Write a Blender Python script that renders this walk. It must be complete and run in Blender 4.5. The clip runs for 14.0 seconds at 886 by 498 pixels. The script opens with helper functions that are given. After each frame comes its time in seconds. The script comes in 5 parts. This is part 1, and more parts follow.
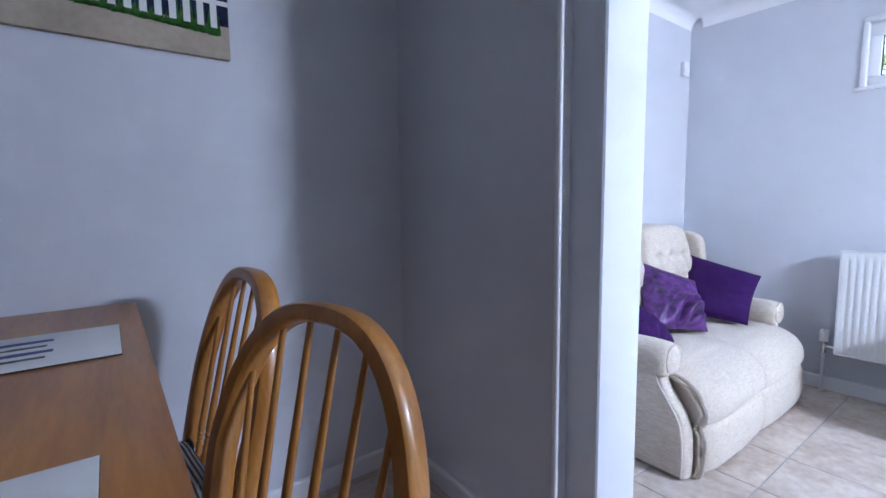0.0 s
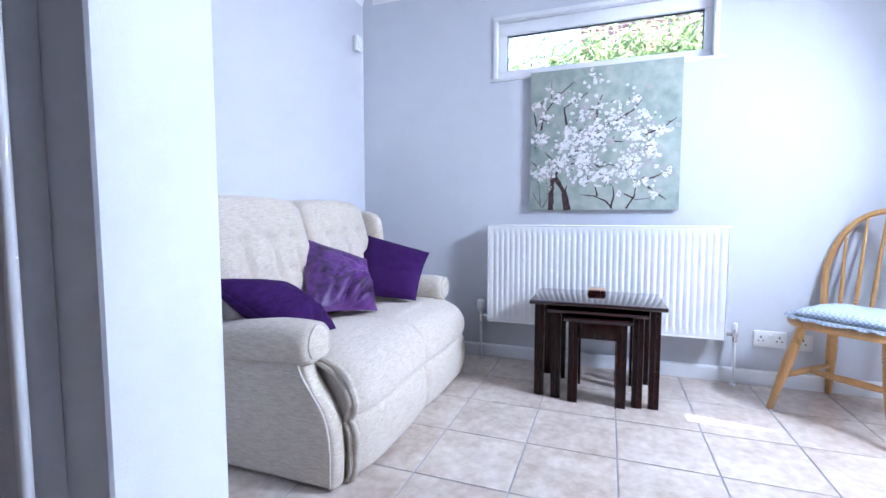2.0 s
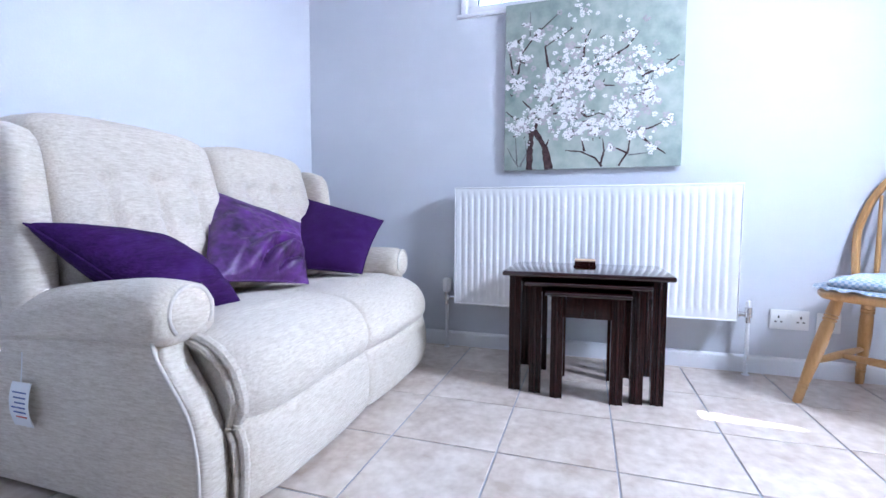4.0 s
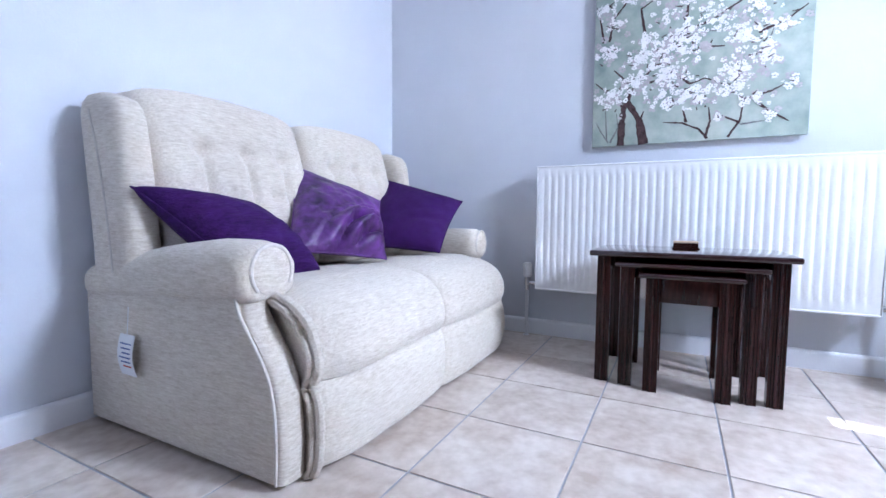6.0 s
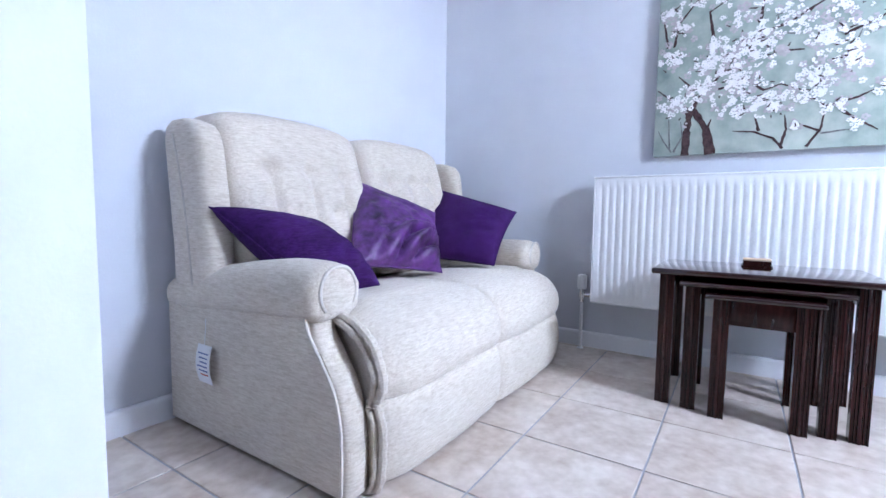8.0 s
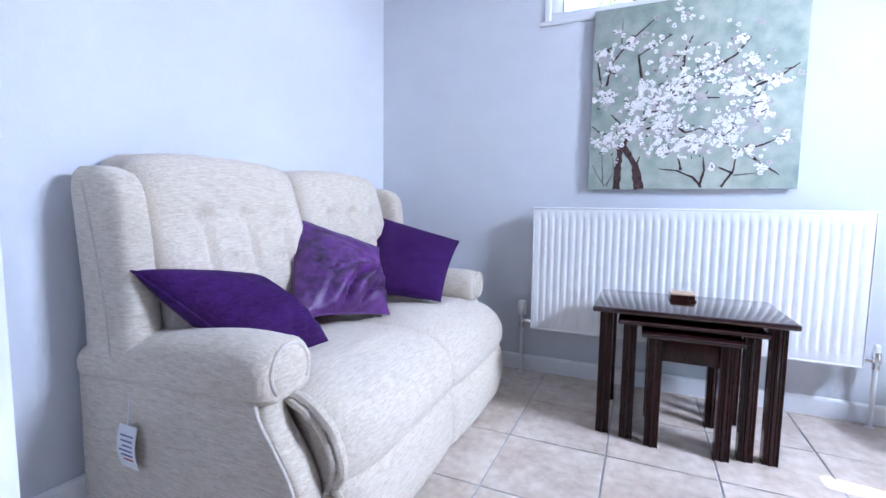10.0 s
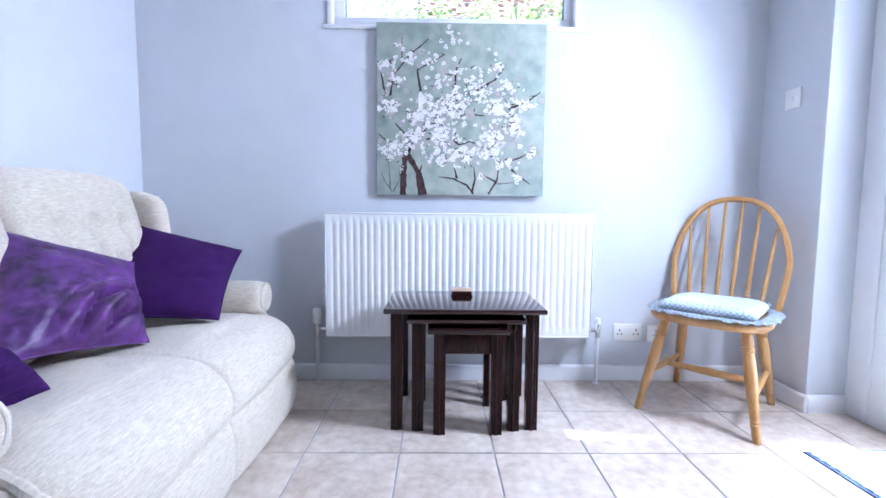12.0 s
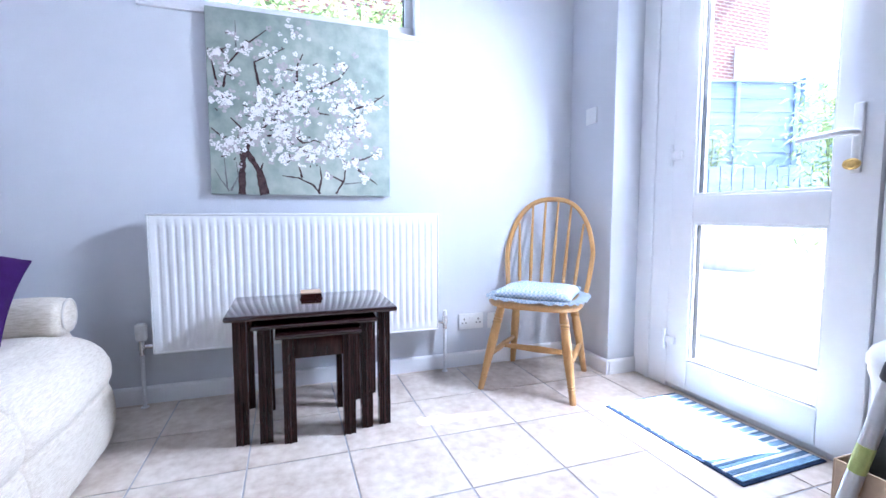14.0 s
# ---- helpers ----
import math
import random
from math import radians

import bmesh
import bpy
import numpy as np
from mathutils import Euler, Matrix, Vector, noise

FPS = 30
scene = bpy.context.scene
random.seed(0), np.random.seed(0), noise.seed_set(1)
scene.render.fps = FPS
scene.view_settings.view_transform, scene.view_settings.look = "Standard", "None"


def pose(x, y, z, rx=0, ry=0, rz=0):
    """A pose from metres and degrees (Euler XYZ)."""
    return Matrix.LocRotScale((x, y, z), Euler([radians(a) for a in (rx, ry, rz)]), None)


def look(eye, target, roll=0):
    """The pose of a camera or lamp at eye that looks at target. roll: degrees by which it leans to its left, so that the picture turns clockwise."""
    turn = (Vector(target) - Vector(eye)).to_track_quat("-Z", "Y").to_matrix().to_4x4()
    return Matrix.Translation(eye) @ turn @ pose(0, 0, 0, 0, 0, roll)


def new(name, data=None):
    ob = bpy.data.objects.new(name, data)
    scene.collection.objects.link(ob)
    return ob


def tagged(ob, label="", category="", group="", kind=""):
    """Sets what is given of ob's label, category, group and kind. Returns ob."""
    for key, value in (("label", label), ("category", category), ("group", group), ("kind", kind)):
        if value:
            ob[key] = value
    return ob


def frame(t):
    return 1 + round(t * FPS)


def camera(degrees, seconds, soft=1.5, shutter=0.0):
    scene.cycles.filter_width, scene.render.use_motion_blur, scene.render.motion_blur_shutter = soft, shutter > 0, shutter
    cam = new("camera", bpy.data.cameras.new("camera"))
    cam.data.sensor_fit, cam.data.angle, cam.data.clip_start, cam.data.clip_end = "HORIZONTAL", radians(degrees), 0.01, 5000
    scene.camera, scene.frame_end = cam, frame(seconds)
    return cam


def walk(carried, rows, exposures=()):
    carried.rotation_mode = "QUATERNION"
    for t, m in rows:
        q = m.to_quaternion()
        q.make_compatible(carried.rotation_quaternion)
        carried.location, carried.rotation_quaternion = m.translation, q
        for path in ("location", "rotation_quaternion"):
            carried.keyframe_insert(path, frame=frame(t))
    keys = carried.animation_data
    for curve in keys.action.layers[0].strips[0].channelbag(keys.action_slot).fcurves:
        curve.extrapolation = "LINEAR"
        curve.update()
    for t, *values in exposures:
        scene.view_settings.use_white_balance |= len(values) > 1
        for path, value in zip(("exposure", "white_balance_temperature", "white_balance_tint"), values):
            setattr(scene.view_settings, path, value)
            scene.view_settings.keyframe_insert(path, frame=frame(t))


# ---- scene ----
cam = camera(89.3, 14.0)
PATH = [
    (0, (0.241, -0.072, 1.152), (1.429, 1.523, 0.948), -0.7),
    (0.5, (0.415, -0.078, 1.051), (1.963, 1.177, 0.878), -0.2),
    (1, (0.586, -0.103, 0.998), (2.319, 0.884, 0.843), -0.2),
    (1.5, (0.734, -0.098, 0.945), (2.561, 0.705, 0.81), 0.1),
    (2, (0.848, -0.091, 0.909), (2.721, 0.596, 0.764), 0.0),
    (2.5, (0.984, -0.047, 0.847), (2.891, 0.541, 0.711), 0.2),
    (5, (1.384, -0.039, 0.637), (3.269, 0.617, 0.503), 0.4),
    (5.5, (1.375, -0.022, 0.615), (3.213, 0.754, 0.473), 0.3),
    (6, (1.373, -0.014, 0.611), (3.142, 0.909, 0.467), 0.4),
    (6.5, (1.376, 0.003, 0.626), (3.084, 1.033, 0.471), 0.7),
    (7, (1.368, 0.008, 0.629), (3.032, 1.106, 0.476), 0.7),
    (9.5, (1.339, 0.09, 0.808), (3.042, 1.125, 0.633), 1.0),
    (10, (1.355, 0.117, 0.844), (3.177, 0.923, 0.665), 0.8),
    (10.5, (1.384, 0.109, 0.847), (3.298, 0.662, 0.672), 1.0),
    (11, (1.393, 0.076, 0.85), (3.356, 0.422, 0.686), 0.6),
    (11.5, (1.402, 0.081, 0.86), (3.39, 0.234, 0.697), 0.6),
    (12, (1.397, 0.063, 0.861), (3.39, 0.039, 0.699), 0.5),
    (12.5, (1.383, 0.055, 0.864), (3.364, -0.165, 0.704), 0.3),
    (13, (1.372, 0.061, 0.864), (3.32, -0.362, 0.706), 0.3),
    (13.5, (1.362, 0.056, 0.864), (3.274, -0.51, 0.703), 0.1),
    (14, (1.358, 0.042, 0.863), (3.242, -0.609, 0.701), -0.0),
]
walk(cam, [(t, look(eye, target, roll)) for t, eye, target, roll in PATH], exposures=[(0.0, 3.42, 5530, 13), (2.5, 3.46, 5530, 13), (11.0, 3.50, 5530, 13), (14.0, 3.62, 5530, 13)])

# ---- world, sun, large lights ----
world = bpy.data.worlds.new("sky")
scene.world = world
world.use_nodes = True
wn = world.node_tree.nodes
sky = wn.new("ShaderNodeTexSky")
sky.sky_type, sky.sun_disc = "NISHITA", False
SUN_WAY = Vector((0.109, 0.717, -1.0)).normalized()
sky.sun_elevation = math.asin(-SUN_WAY.z)
sky.sun_rotation = math.atan2(-SUN_WAY.x, -SUN_WAY.y)
world.node_tree.links.new(sky.outputs[0], wn["Background"].inputs[0])
wn["Background"].inputs[1].default_value = 0.15
sun = new("sun", bpy.data.lights.new("sun", "SUN"))
sun.data.energy, sun.data.angle, sun.data.color = 4.0, radians(0.5), (1.0, 0.96, 0.9)
sun.matrix_world = look((4, -8, 8), Vector((4, -8, 8)) + SUN_WAY)


def window_light(name, eye, target, width, height, watts):
    """Sky light that comes in through an opening."""
    ob = new(name, bpy.data.lights.new(name, "AREA"))
    ob.data.shape, ob.data.size, ob.data.size_y = "RECTANGLE", width, height
    ob.data.energy, ob.data.color = watts, (0.82, 0.88, 1.0)
    ob.data.spread = radians(150)
    ob.matrix_world = look(eye, target)
    return ob


window_light("door_sky_light", (2.65, -1.76, 1.885), (2.0, 0.9, 0.45), 0.52, 0.13, 4.4)


# ---- materials ----
def material(name, colour, rough=0.5, metal=0.0, var=0.06, scale=6.0, fine=60.0, bump=0.1, stretch=(1, 1, 1), colour2=None, coat=0.0, sheen=0.0, spec=0.5, per_piece=0.0):
    m = bpy.data.materials.new(name)
    m.use_nodes = True
    nt, n = m.node_tree, m.node_tree.nodes
    b = n["Principled BSDF"]
    b.inputs["Roughness"].default_value, b.inputs["Metallic"].default_value = rough, metal
    b.inputs["Coat Weight"].default_value, b.inputs["Sheen Weight"].default_value = coat, sheen
    b.inputs["Specular IOR Level"].default_value = spec
    tc, mp = n.new("ShaderNodeTexCoord"), n.new("ShaderNodeMapping")
    mp.inputs["Scale"].default_value = stretch
    nt.links.new(tc.outputs["Object"], mp.inputs[0])
    if per_piece:
        info = n.new("ShaderNodeObjectInfo")
        add = n.new("ShaderNodeVectorMath")
        add.operation = "MULTIPLY_ADD"
        add.inputs[1].default_value = (17, 23, 31)
        nt.links.new(info.outputs["Random"], add.inputs[0])
        nt.links.new(tc.outputs["Object"], add.inputs[2])
        nt.links.new(add.outputs[0], mp.inputs[0])
    big, small = n.new("ShaderNodeTexNoise"), n.new("ShaderNodeTexNoise")
    big.inputs["Scale"].default_value, small.inputs["Scale"].default_value = scale, fine
    big.inputs["Detail"].default_value = small.inputs["Detail"].default_value = 5
    for t in (big, small):
        nt.links.new(mp.outputs[0], t.inputs[0])
    both = n.new("ShaderNodeMix")
    both.inputs[0].default_value = 0.45
    nt.links.new(big.outputs[0], both.inputs[2])
    nt.links.new(small.outputs[0], both.inputs[3])
    ramp = n.new("ShaderNodeValToRGB")
    c2 = colour2 or tuple(c * (1 - 2.2 * var) for c in colour)
    c1 = tuple(min(1, c * (1 + var)) for c in colour)
    ramp.color_ramp.elements[0].position, ramp.color_ramp.elements[0].color = 0.32, (*c2, 1)
    ramp.color_ramp.elements[1].position, ramp.color_ramp.elements[1].color = 0.66, (*c1, 1)
    nt.links.new(both.outputs[0], ramp.inputs[0])
    nt.links.new(ramp.outputs[0], b.inputs["Base Color"])
    if bump:
        bp = n.new("ShaderNodeBump")
        bp.inputs["Strength"].default_value, bp.inputs["Distance"].default_value = bump, 0.004
        nt.links.new(small.outputs[0], bp.inputs["Height"])
        nt.links.new(bp.outputs[0], b.inputs["Normal"])
    return m


WALL = material("wall_paint", (0.615, 0.63, 0.675), 0.85, var=0.012, scale=2.0, fine=180, bump=0.12, spec=0.2)
# Lighter than WALL: the brightness of the lit partition end is in the colour.
STUB = material("wall_paint_lit", (0.70, 0.72, 0.77), 0.8, var=0.012, scale=2.0, fine=180, bump=0.1, spec=0.2)
CEIL = material("ceiling_paint", (0.85, 0.85, 0.86), 0.9, var=0.01, scale=2, fine=150, bump=0.08, spec=0.2)
GLOSS = material("white_gloss", (0.80, 0.80, 0.82), 0.35, var=0.015, scale=3, fine=90, bump=0.03)
UPVC = material("white_upvc", (0.82, 0.82, 0.84), 0.28, var=0.01, scale=2, fine=40, bump=0.0)
ENAMEL = material("radiator_enamel", (0.82, 0.82, 0.82), 0.3, var=0.012, scale=3, fine=40, bump=0.0)
TILE = material("ceramic_tile", (0.64, 0.57, 0.50), 0.28, var=0.05, scale=6.5, fine=26, bump=0.04, colour2=(0.43, 0.34, 0.27), per_piece=1.0)
GROUT = material("grout", (0.40, 0.41, 0.44), 0.9, var=0.08, scale=9, fine=120, bump=0.2)
FABRIC = material("chenille", (0.79, 0.72, 0.62), 0.95, var=0.03, scale=30, fine=105, bump=0.8, stretch=(1.5, 1, 7), colour2=(0.53, 0.44, 0.33), sheen=0.3, spec=0.1)
FABRIC_TOP = material("chenille_flat", (0.79, 0.72, 0.62), 0.95, var=0.03, scale=30, fine=105, bump=0.8, stretch=(1, 7, 7), colour2=(0.53, 0.44, 0.34), sheen=0.3, spec=0.1)
FABRIC_FOOT = material("chenille_front", (0.79, 0.72, 0.62), 0.95, var=0.03, scale=30, fine=105, bump=0.8, stretch=(1, 7, 7), colour2=(0.55, 0.46, 0.35), sheen=0.3, spec=0.1)
FABRIC_ARM = material("chenille_arm", (0.79, 0.72, 0.62), 0.95, var=0.03, scale=30, fine=105, bump=0.8, stretch=(7, 1, 7), colour2=(0.53, 0.44, 0.33), sheen=0.3, spec=0.1)
PIPING = material("piping", (0.66, 0.60, 0.53), 0.95, var=0.08, scale=30, fine=150, bump=0.4, spec=0.1)
PURPLE = material("purple_cloth", (0.038, 0.009, 0.084), 0.85, var=0.12, scale=20, fine=260, bump=0.5, sheen=0.0, spec=0.15)
RIB = material("purple_rib", (0.038, 0.009, 0.084), 0.85, var=0.2, scale=30, fine=110, bump=0.9, stretch=(0.3, 1, 1.6), sheen=0.0, spec=0.15)
# The wide tone range puts fold highlights and dark creases into the colour.
VELVET = material("crushed_velvet", (0.120, 0.030, 0.200), 0.43, var=0.25, scale=9, fine=30, bump=1.0, colour2=(0.006, 0.001, 0.016), sheen=0.05, spec=0.45)
MAHOGANY = material("dark_mahogany", (0.034, 0.009, 0.007), 0.20, var=0.25, scale=5, fine=34, bump=0.08, stretch=(3, 3, 0.4), colour2=(0.008, 0.002, 0.002), coat=0.0, spec=0.35)
TOPWOOD = material("mahogany_top", (0.024, 0.008, 0.008), 0.13, var=0.25, scale=5, fine=30, bump=0.03, stretch=(4, 0.5, 4), colour2=(0.018, 0.006, 0.006), coat=0.6)
# Chair beech, pale tone: the door light on the chair is in the colour.
LIT_BEECH = material("lit_lacquered_beech", (0.55, 0.315, 0.120), 0.33, var=0.08, scale=5, fine=30, bump=0.05, stretch=(4, 4, 0.6), colour2=(0.44, 0.225, 0.075), coat=0.25)
# Chair beech again, darkened in colour for the dim dining corner.
SHADED_BEECH = material("shaded_honey_beech", (0.44, 0.195, 0.036), 0.30, var=0.08, scale=5, fine=30, bump=0.05, stretch=(4, 4, 0.6), colour2=(0.31, 0.125, 0.022), coat=0.3)
OAK = material("table_beech", (0.42, 0.175, 0.030), 0.38, var=0.08, scale=4, fine=26, bump=0.05, stretch=(5, 0.5, 1), colour2=(0.29, 0.108, 0.020), coat=0.2)
CHROME = material("chrome", (0.75, 0.75, 0.76), 0.15, metal=1.0, var=0.03, bump=0.0)
BRASS = material("brass", (0.62, 0.42, 0.14), 0.3, metal=1.0, var=0.06, bump=0.0)
PLASTIC = material("white_plastic", (0.80, 0.80, 0.80), 0.35, var=0.01, bump=0.0)
DARK = material("dark_slot", (0.02, 0.02, 0.02), 0.6, var=0.1, bump=0.0)
RUBBER = material("black_gasket", (0.03, 0.03, 0.035), 0.6, var=0.1, bump=0.0)
PAPER = material("white_card", (0.80, 0.80, 0.80), 0.7, var=0.02, bump=0.0)
INK = material("blue_ink", (0.08, 0.12, 0.30), 0.7, var=0.1, bump=0.0)
RED = material("red_ink", (0.5, 0.08, 0.06), 0.7, var=0.1, bump=0.0)
CANVAS = material("painted_canvas", (0.43, 0.46, 0.41), 0.8, var=0.10, scale=4.0, fine=17, bump=0.25, colour2=(0.20, 0.27, 0.24), spec=0.15)
BARK = material("painted_bark", (0.075, 0.045, 0.045), 0.8, var=0.3, scale=40, fine=120, bump=0.2, spec=0.15)
TWIG = material("painted_grey_twig", (0.20, 0.20, 0.20), 0.8, var=0.3, scale=40, fine=120, bump=0.2, spec=0.15)
BLOOM = material("painted_blossom", (0.80, 0.79, 0.78), 0.8, var=0.05, scale=30, fine=90, bump=0.2, spec=0.15)
BLOOM2 = material("painted_blush", (0.47, 0.43, 0.44), 0.8, var=0.12, scale=30, fine=90, bump=0.2, spec=0.15)
SAND = material("painted_sand", (0.42, 0.36, 0.28), 0.8, var=0.08, scale=8, fine=50, bump=0.2, spec=0.15)
GRASSPAINT = material("painted_grass", (0.05, 0.16, 0.03), 0.8, var=0.3, scale=30, fine=90, bump=0.2, spec=0.15)
NIGHT = material("painted_shade", (0.02, 0.025, 0.06), 0.8, var=0.3, scale=30, fine=90, bump=0.2, spec=0.15)
NAVY = material("navy_pile", (0.025, 0.045, 0.095), 0.95, var=0.25, scale=60, fine=400, bump=0.9, spec=0.1)
SKYPILE = material("pale_blue_pile", (0.22, 0.36, 0.52), 0.95, var=0.15, scale=60, fine=400, bump=0.9, spec=0.1)
MIDPILE = material("grey_blue_pile", (0.12, 0.20, 0.30), 0.95, var=0.2, scale=60, fine=400, bump=0.9, spec=0.1)
WHITEPILE = material("white_pile", (0.66, 0.68, 0.70), 0.95, var=0.1, scale=60, fine=400, bump=0.9, spec=0.1)
CARDBOARD = material("cardboard", (0.56, 0.41, 0.28), 0.85, var=0.06, scale=12, fine=90, bump=0.1)
GREYTUBE = material("grey_tube", (0.55, 0.56, 0.58), 0.35, metal=0.6, var=0.05, bump=0.0)
LIME = material("lime_label", (0.48, 0.56, 0.18), 0.5, var=0.05, bump=0.0)
PATIO = material("pale_paving", (0.52, 0.50, 0.47), 0.85, var=0.08, scale=1.5, fine=30, bump=0.3)
STONE = material("garden_rock", (0.42, 0.41, 0.39), 0.9, var=0.2, scale=4, fine=24, bump=0.6)
FENCEWOOD = material("blue_stained_fence", (0.25, 0.31, 0.43), 0.8, var=0.18, scale=3, fine=40, bump=0.3, stretch=(0.5, 0.5, 6))
LEAF = material("bamboo_leaf", (0.15, 0.22, 0.09), 0.8, spec=0.15, var=0.3, scale=2, fine=9, bump=0.0, colour2=(0.11, 0.17, 0.07))
nt = LEAF.node_tree
tr, mx = nt.nodes.new("ShaderNodeBsdfTranslucent"), nt.nodes.new("ShaderNodeMixShader")
mx.inputs[0].default_value = 0.5
tr.inputs[0].default_value = (0.34, 0.42, 0.20, 1)
nt.links.new(nt.nodes["Principled BSDF"].outputs[0], mx.inputs[1])
nt.links.new(tr.outputs[0], mx.inputs[2])
nt.links.new(mx.outputs[0], nt.nodes["Material Output"].inputs[0])
STEM = material("bamboo_stem", (0.16, 0.15, 0.06), 0.6, var=0.2, scale=9, fine=40, bump=0.1)
ROOF = material("roof_tile", (0.16, 0.08, 0.06), 0.9, var=0.2, scale=2, fine=20, bump=0.4)


def gingham(name, a, b, size):
    m = material(name, a, 0.95, bump=0.4, fine=300, spec=0.1)
    nt, n = m.node_tree, m.node_tree.nodes
    tc, ch = n.new("ShaderNodeTexCoord"), n.new("ShaderNodeTexChecker")
    ch.inputs["Scale"].default_value = 1 / size
    ch.inputs["Color1"].default_value, ch.inputs["Color2"].default_value = (*a, 1), (*b, 1)
    nt.links.new(tc.outputs["Object"], ch.inputs[0])
    nt.links.new(ch.outputs[0], n["Principled BSDF"].inputs["Base Color"])
    return m


GINGHAM = gingham("blue_gingham", (0.64, 0.67, 0.71), (0.34, 0.45, 0.56), 0.010)


def striped(name, a, b, width):
    m = material(name, a, 0.95, bump=0.4, fine=300, spec=0.1)
    nt, n = m.node_tree, m.node_tree.nodes
    tc, w, r = n.new("ShaderNodeTexCoord"), n.new("ShaderNodeTexWave"), n.new("ShaderNodeValToRGB")
    w.inputs["Scale"].default_value, w.inputs["Distortion"].default_value = 0.314 / width, 0.6
    w.bands_direction = "Y"
    r.color_ramp.elements[0].position, r.color_ramp.elements[0].color = 0.45, (*a, 1)
    r.color_ramp.elements[1].position, r.color_ramp.elements[1].color = 0.55, (*b, 1)
    nt.links.new(tc.outputs["Object"], w.inputs[0])
    nt.links.new(w.outputs[0], r.inputs[0])
    nt.links.new(r.outputs[0], n["Principled BSDF"].inputs["Base Color"])
    return m


STRIPE = striped("striped_cloth", (0.05, 0.05, 0.06), (0.42, 0.43, 0.46), 0.012)

m = BRICK = material("brick_wall", (0.34, 0.15, 0.11), 0.9, bump=0.0)
tc, mp, bt = (m.node_tree.nodes.new(k) for k in ("ShaderNodeTexCoord", "ShaderNodeMapping", "ShaderNodeTexBrick"))
mp.inputs["Rotation"].default_value = (radians(90), 0, radians(90))
bt.inputs["Scale"].default_value, bt.inputs["Brick Width"].default_value, bt.inputs["Row Height"].default_value = 1.0, 0.225, 0.075
bt.inputs["Mortar Size"].default_value = 0.008
bt.inputs["Color1"].default_value, bt.inputs["Color2"].default_value = (0.17, 0.075, 0.06, 1), (0.11, 0.055, 0.048, 1)
bt.inputs["Mortar"].default_value = (0.26, 0.24, 0.22, 1)
sep, com = m.node_tree.nodes.new("ShaderNodeSeparateXYZ"), m.node_tree.nodes.new("ShaderNodeCombineXYZ")
m.node_tree.links.new(tc.outputs["Object"], sep.inputs[0])
m.node_tree.links.new(sep.outputs["Y"], com.inputs["X"])
m.node_tree.links.new(sep.outputs["Z"], com.inputs["Y"])
m.node_tree.links.new(com.outputs[0], bt.inputs[0])
m.node_tree.links.new(bt.outputs[0], m.node_tree.nodes["Principled BSDF"].inputs["Base Color"])

GLASS = bpy.data.materials.new("clear_glass")
GLASS.use_nodes = True
gn = GLASS.node_tree.nodes
gn["Principled BSDF"].inputs["Transmission Weight"].default_value = 1.0
gn["Principled BSDF"].inputs["Roughness"].default_value = 0.0
gn["Principled BSDF"].inputs["IOR"].default_value = 1.05


# ---- mesh helpers ----
def box(bm, a, b, bevel=0.0, seg=2):
    a, b = Vector(a), Vector(b)
    vs = bmesh.ops.create_cube(bm, size=1, matrix=Matrix.Translation((a + b) / 2) @ Matrix.Diagonal((*(abs(q - p) for p, q in zip(a, b)), 1)))["verts"]
    if bevel:
        es = list({e for v in vs for e in v.link_edges})
        bmesh.ops.bevel(bm, geom=es, offset=bevel, segments=seg, affect="EDGES", profile=0.5)
    return bm


def rbox(bm, a, b, r, n=8, fn=None):
    """A soft box: a gridded cube whose edges are rounded by r, each vertex passed through fn."""
    a, b = Vector(a), Vector(b)
    c, h = (a + b) / 2, (b - a) / 2
    r = min(r, *h)
    inner = Vector((h.x - r, h.y - r, h.z - r))
    cnt = [max(2, int(n * k / max(h))) + 4 for k in h]

    cache = {}

    def vert(p):
        key = tuple(round(x, 5) for x in p)
        if key not in cache:
            q = Vector([max(-inner[i], min(inner[i], p[i] * h[i])) for i in range(3)])
            d = Vector([p[i] * h[i] - q[i] for i in range(3)])
            if d.length > 1e-9:
                d = d.normalized() * r
            w = c + q + d
            cache[key] = bm.verts.new(fn(w) if fn else w)
        return cache[key]

    def steps(axis):
        k = cnt[axis]
        e = r / h[axis]
        core = [-1 + e + (2 - 2 * e) * i / k for i in range(k + 1)] if e < 0.999 else [0]
        edge = [(-1 + e * (1 - math.cos(math.pi / 2 * i / 4)) * 1.0) for i in range(4)]
        out = edge + core + [-x for x in reversed(edge)]
        return sorted(set(round(x, 6) for x in out))

    st = [steps(i) for i in range(3)]
    for axis in range(3):
        i, j = (axis + 1) % 3, (axis + 2) % 3
        for s in (-1, 1):
            for x0, x1 in zip(st[i], st[i][1:]):
                for y0, y1 in zip(st[j], st[j][1:]):
                    quad = []
                    for x, y in ((x0, y0), (x1, y0), (x1, y1), (x0, y1)):
                        p = [0, 0, 0]
                        p[axis], p[i], p[j] = s, x, y
                        quad.append(vert(p))
                    quad = quad if s > 0 else quad[::-1]
                    if len(set(quad)) == 4:
                        try:
                            bm.faces.new(quad)
                        except ValueError:
                            pass
    return bm


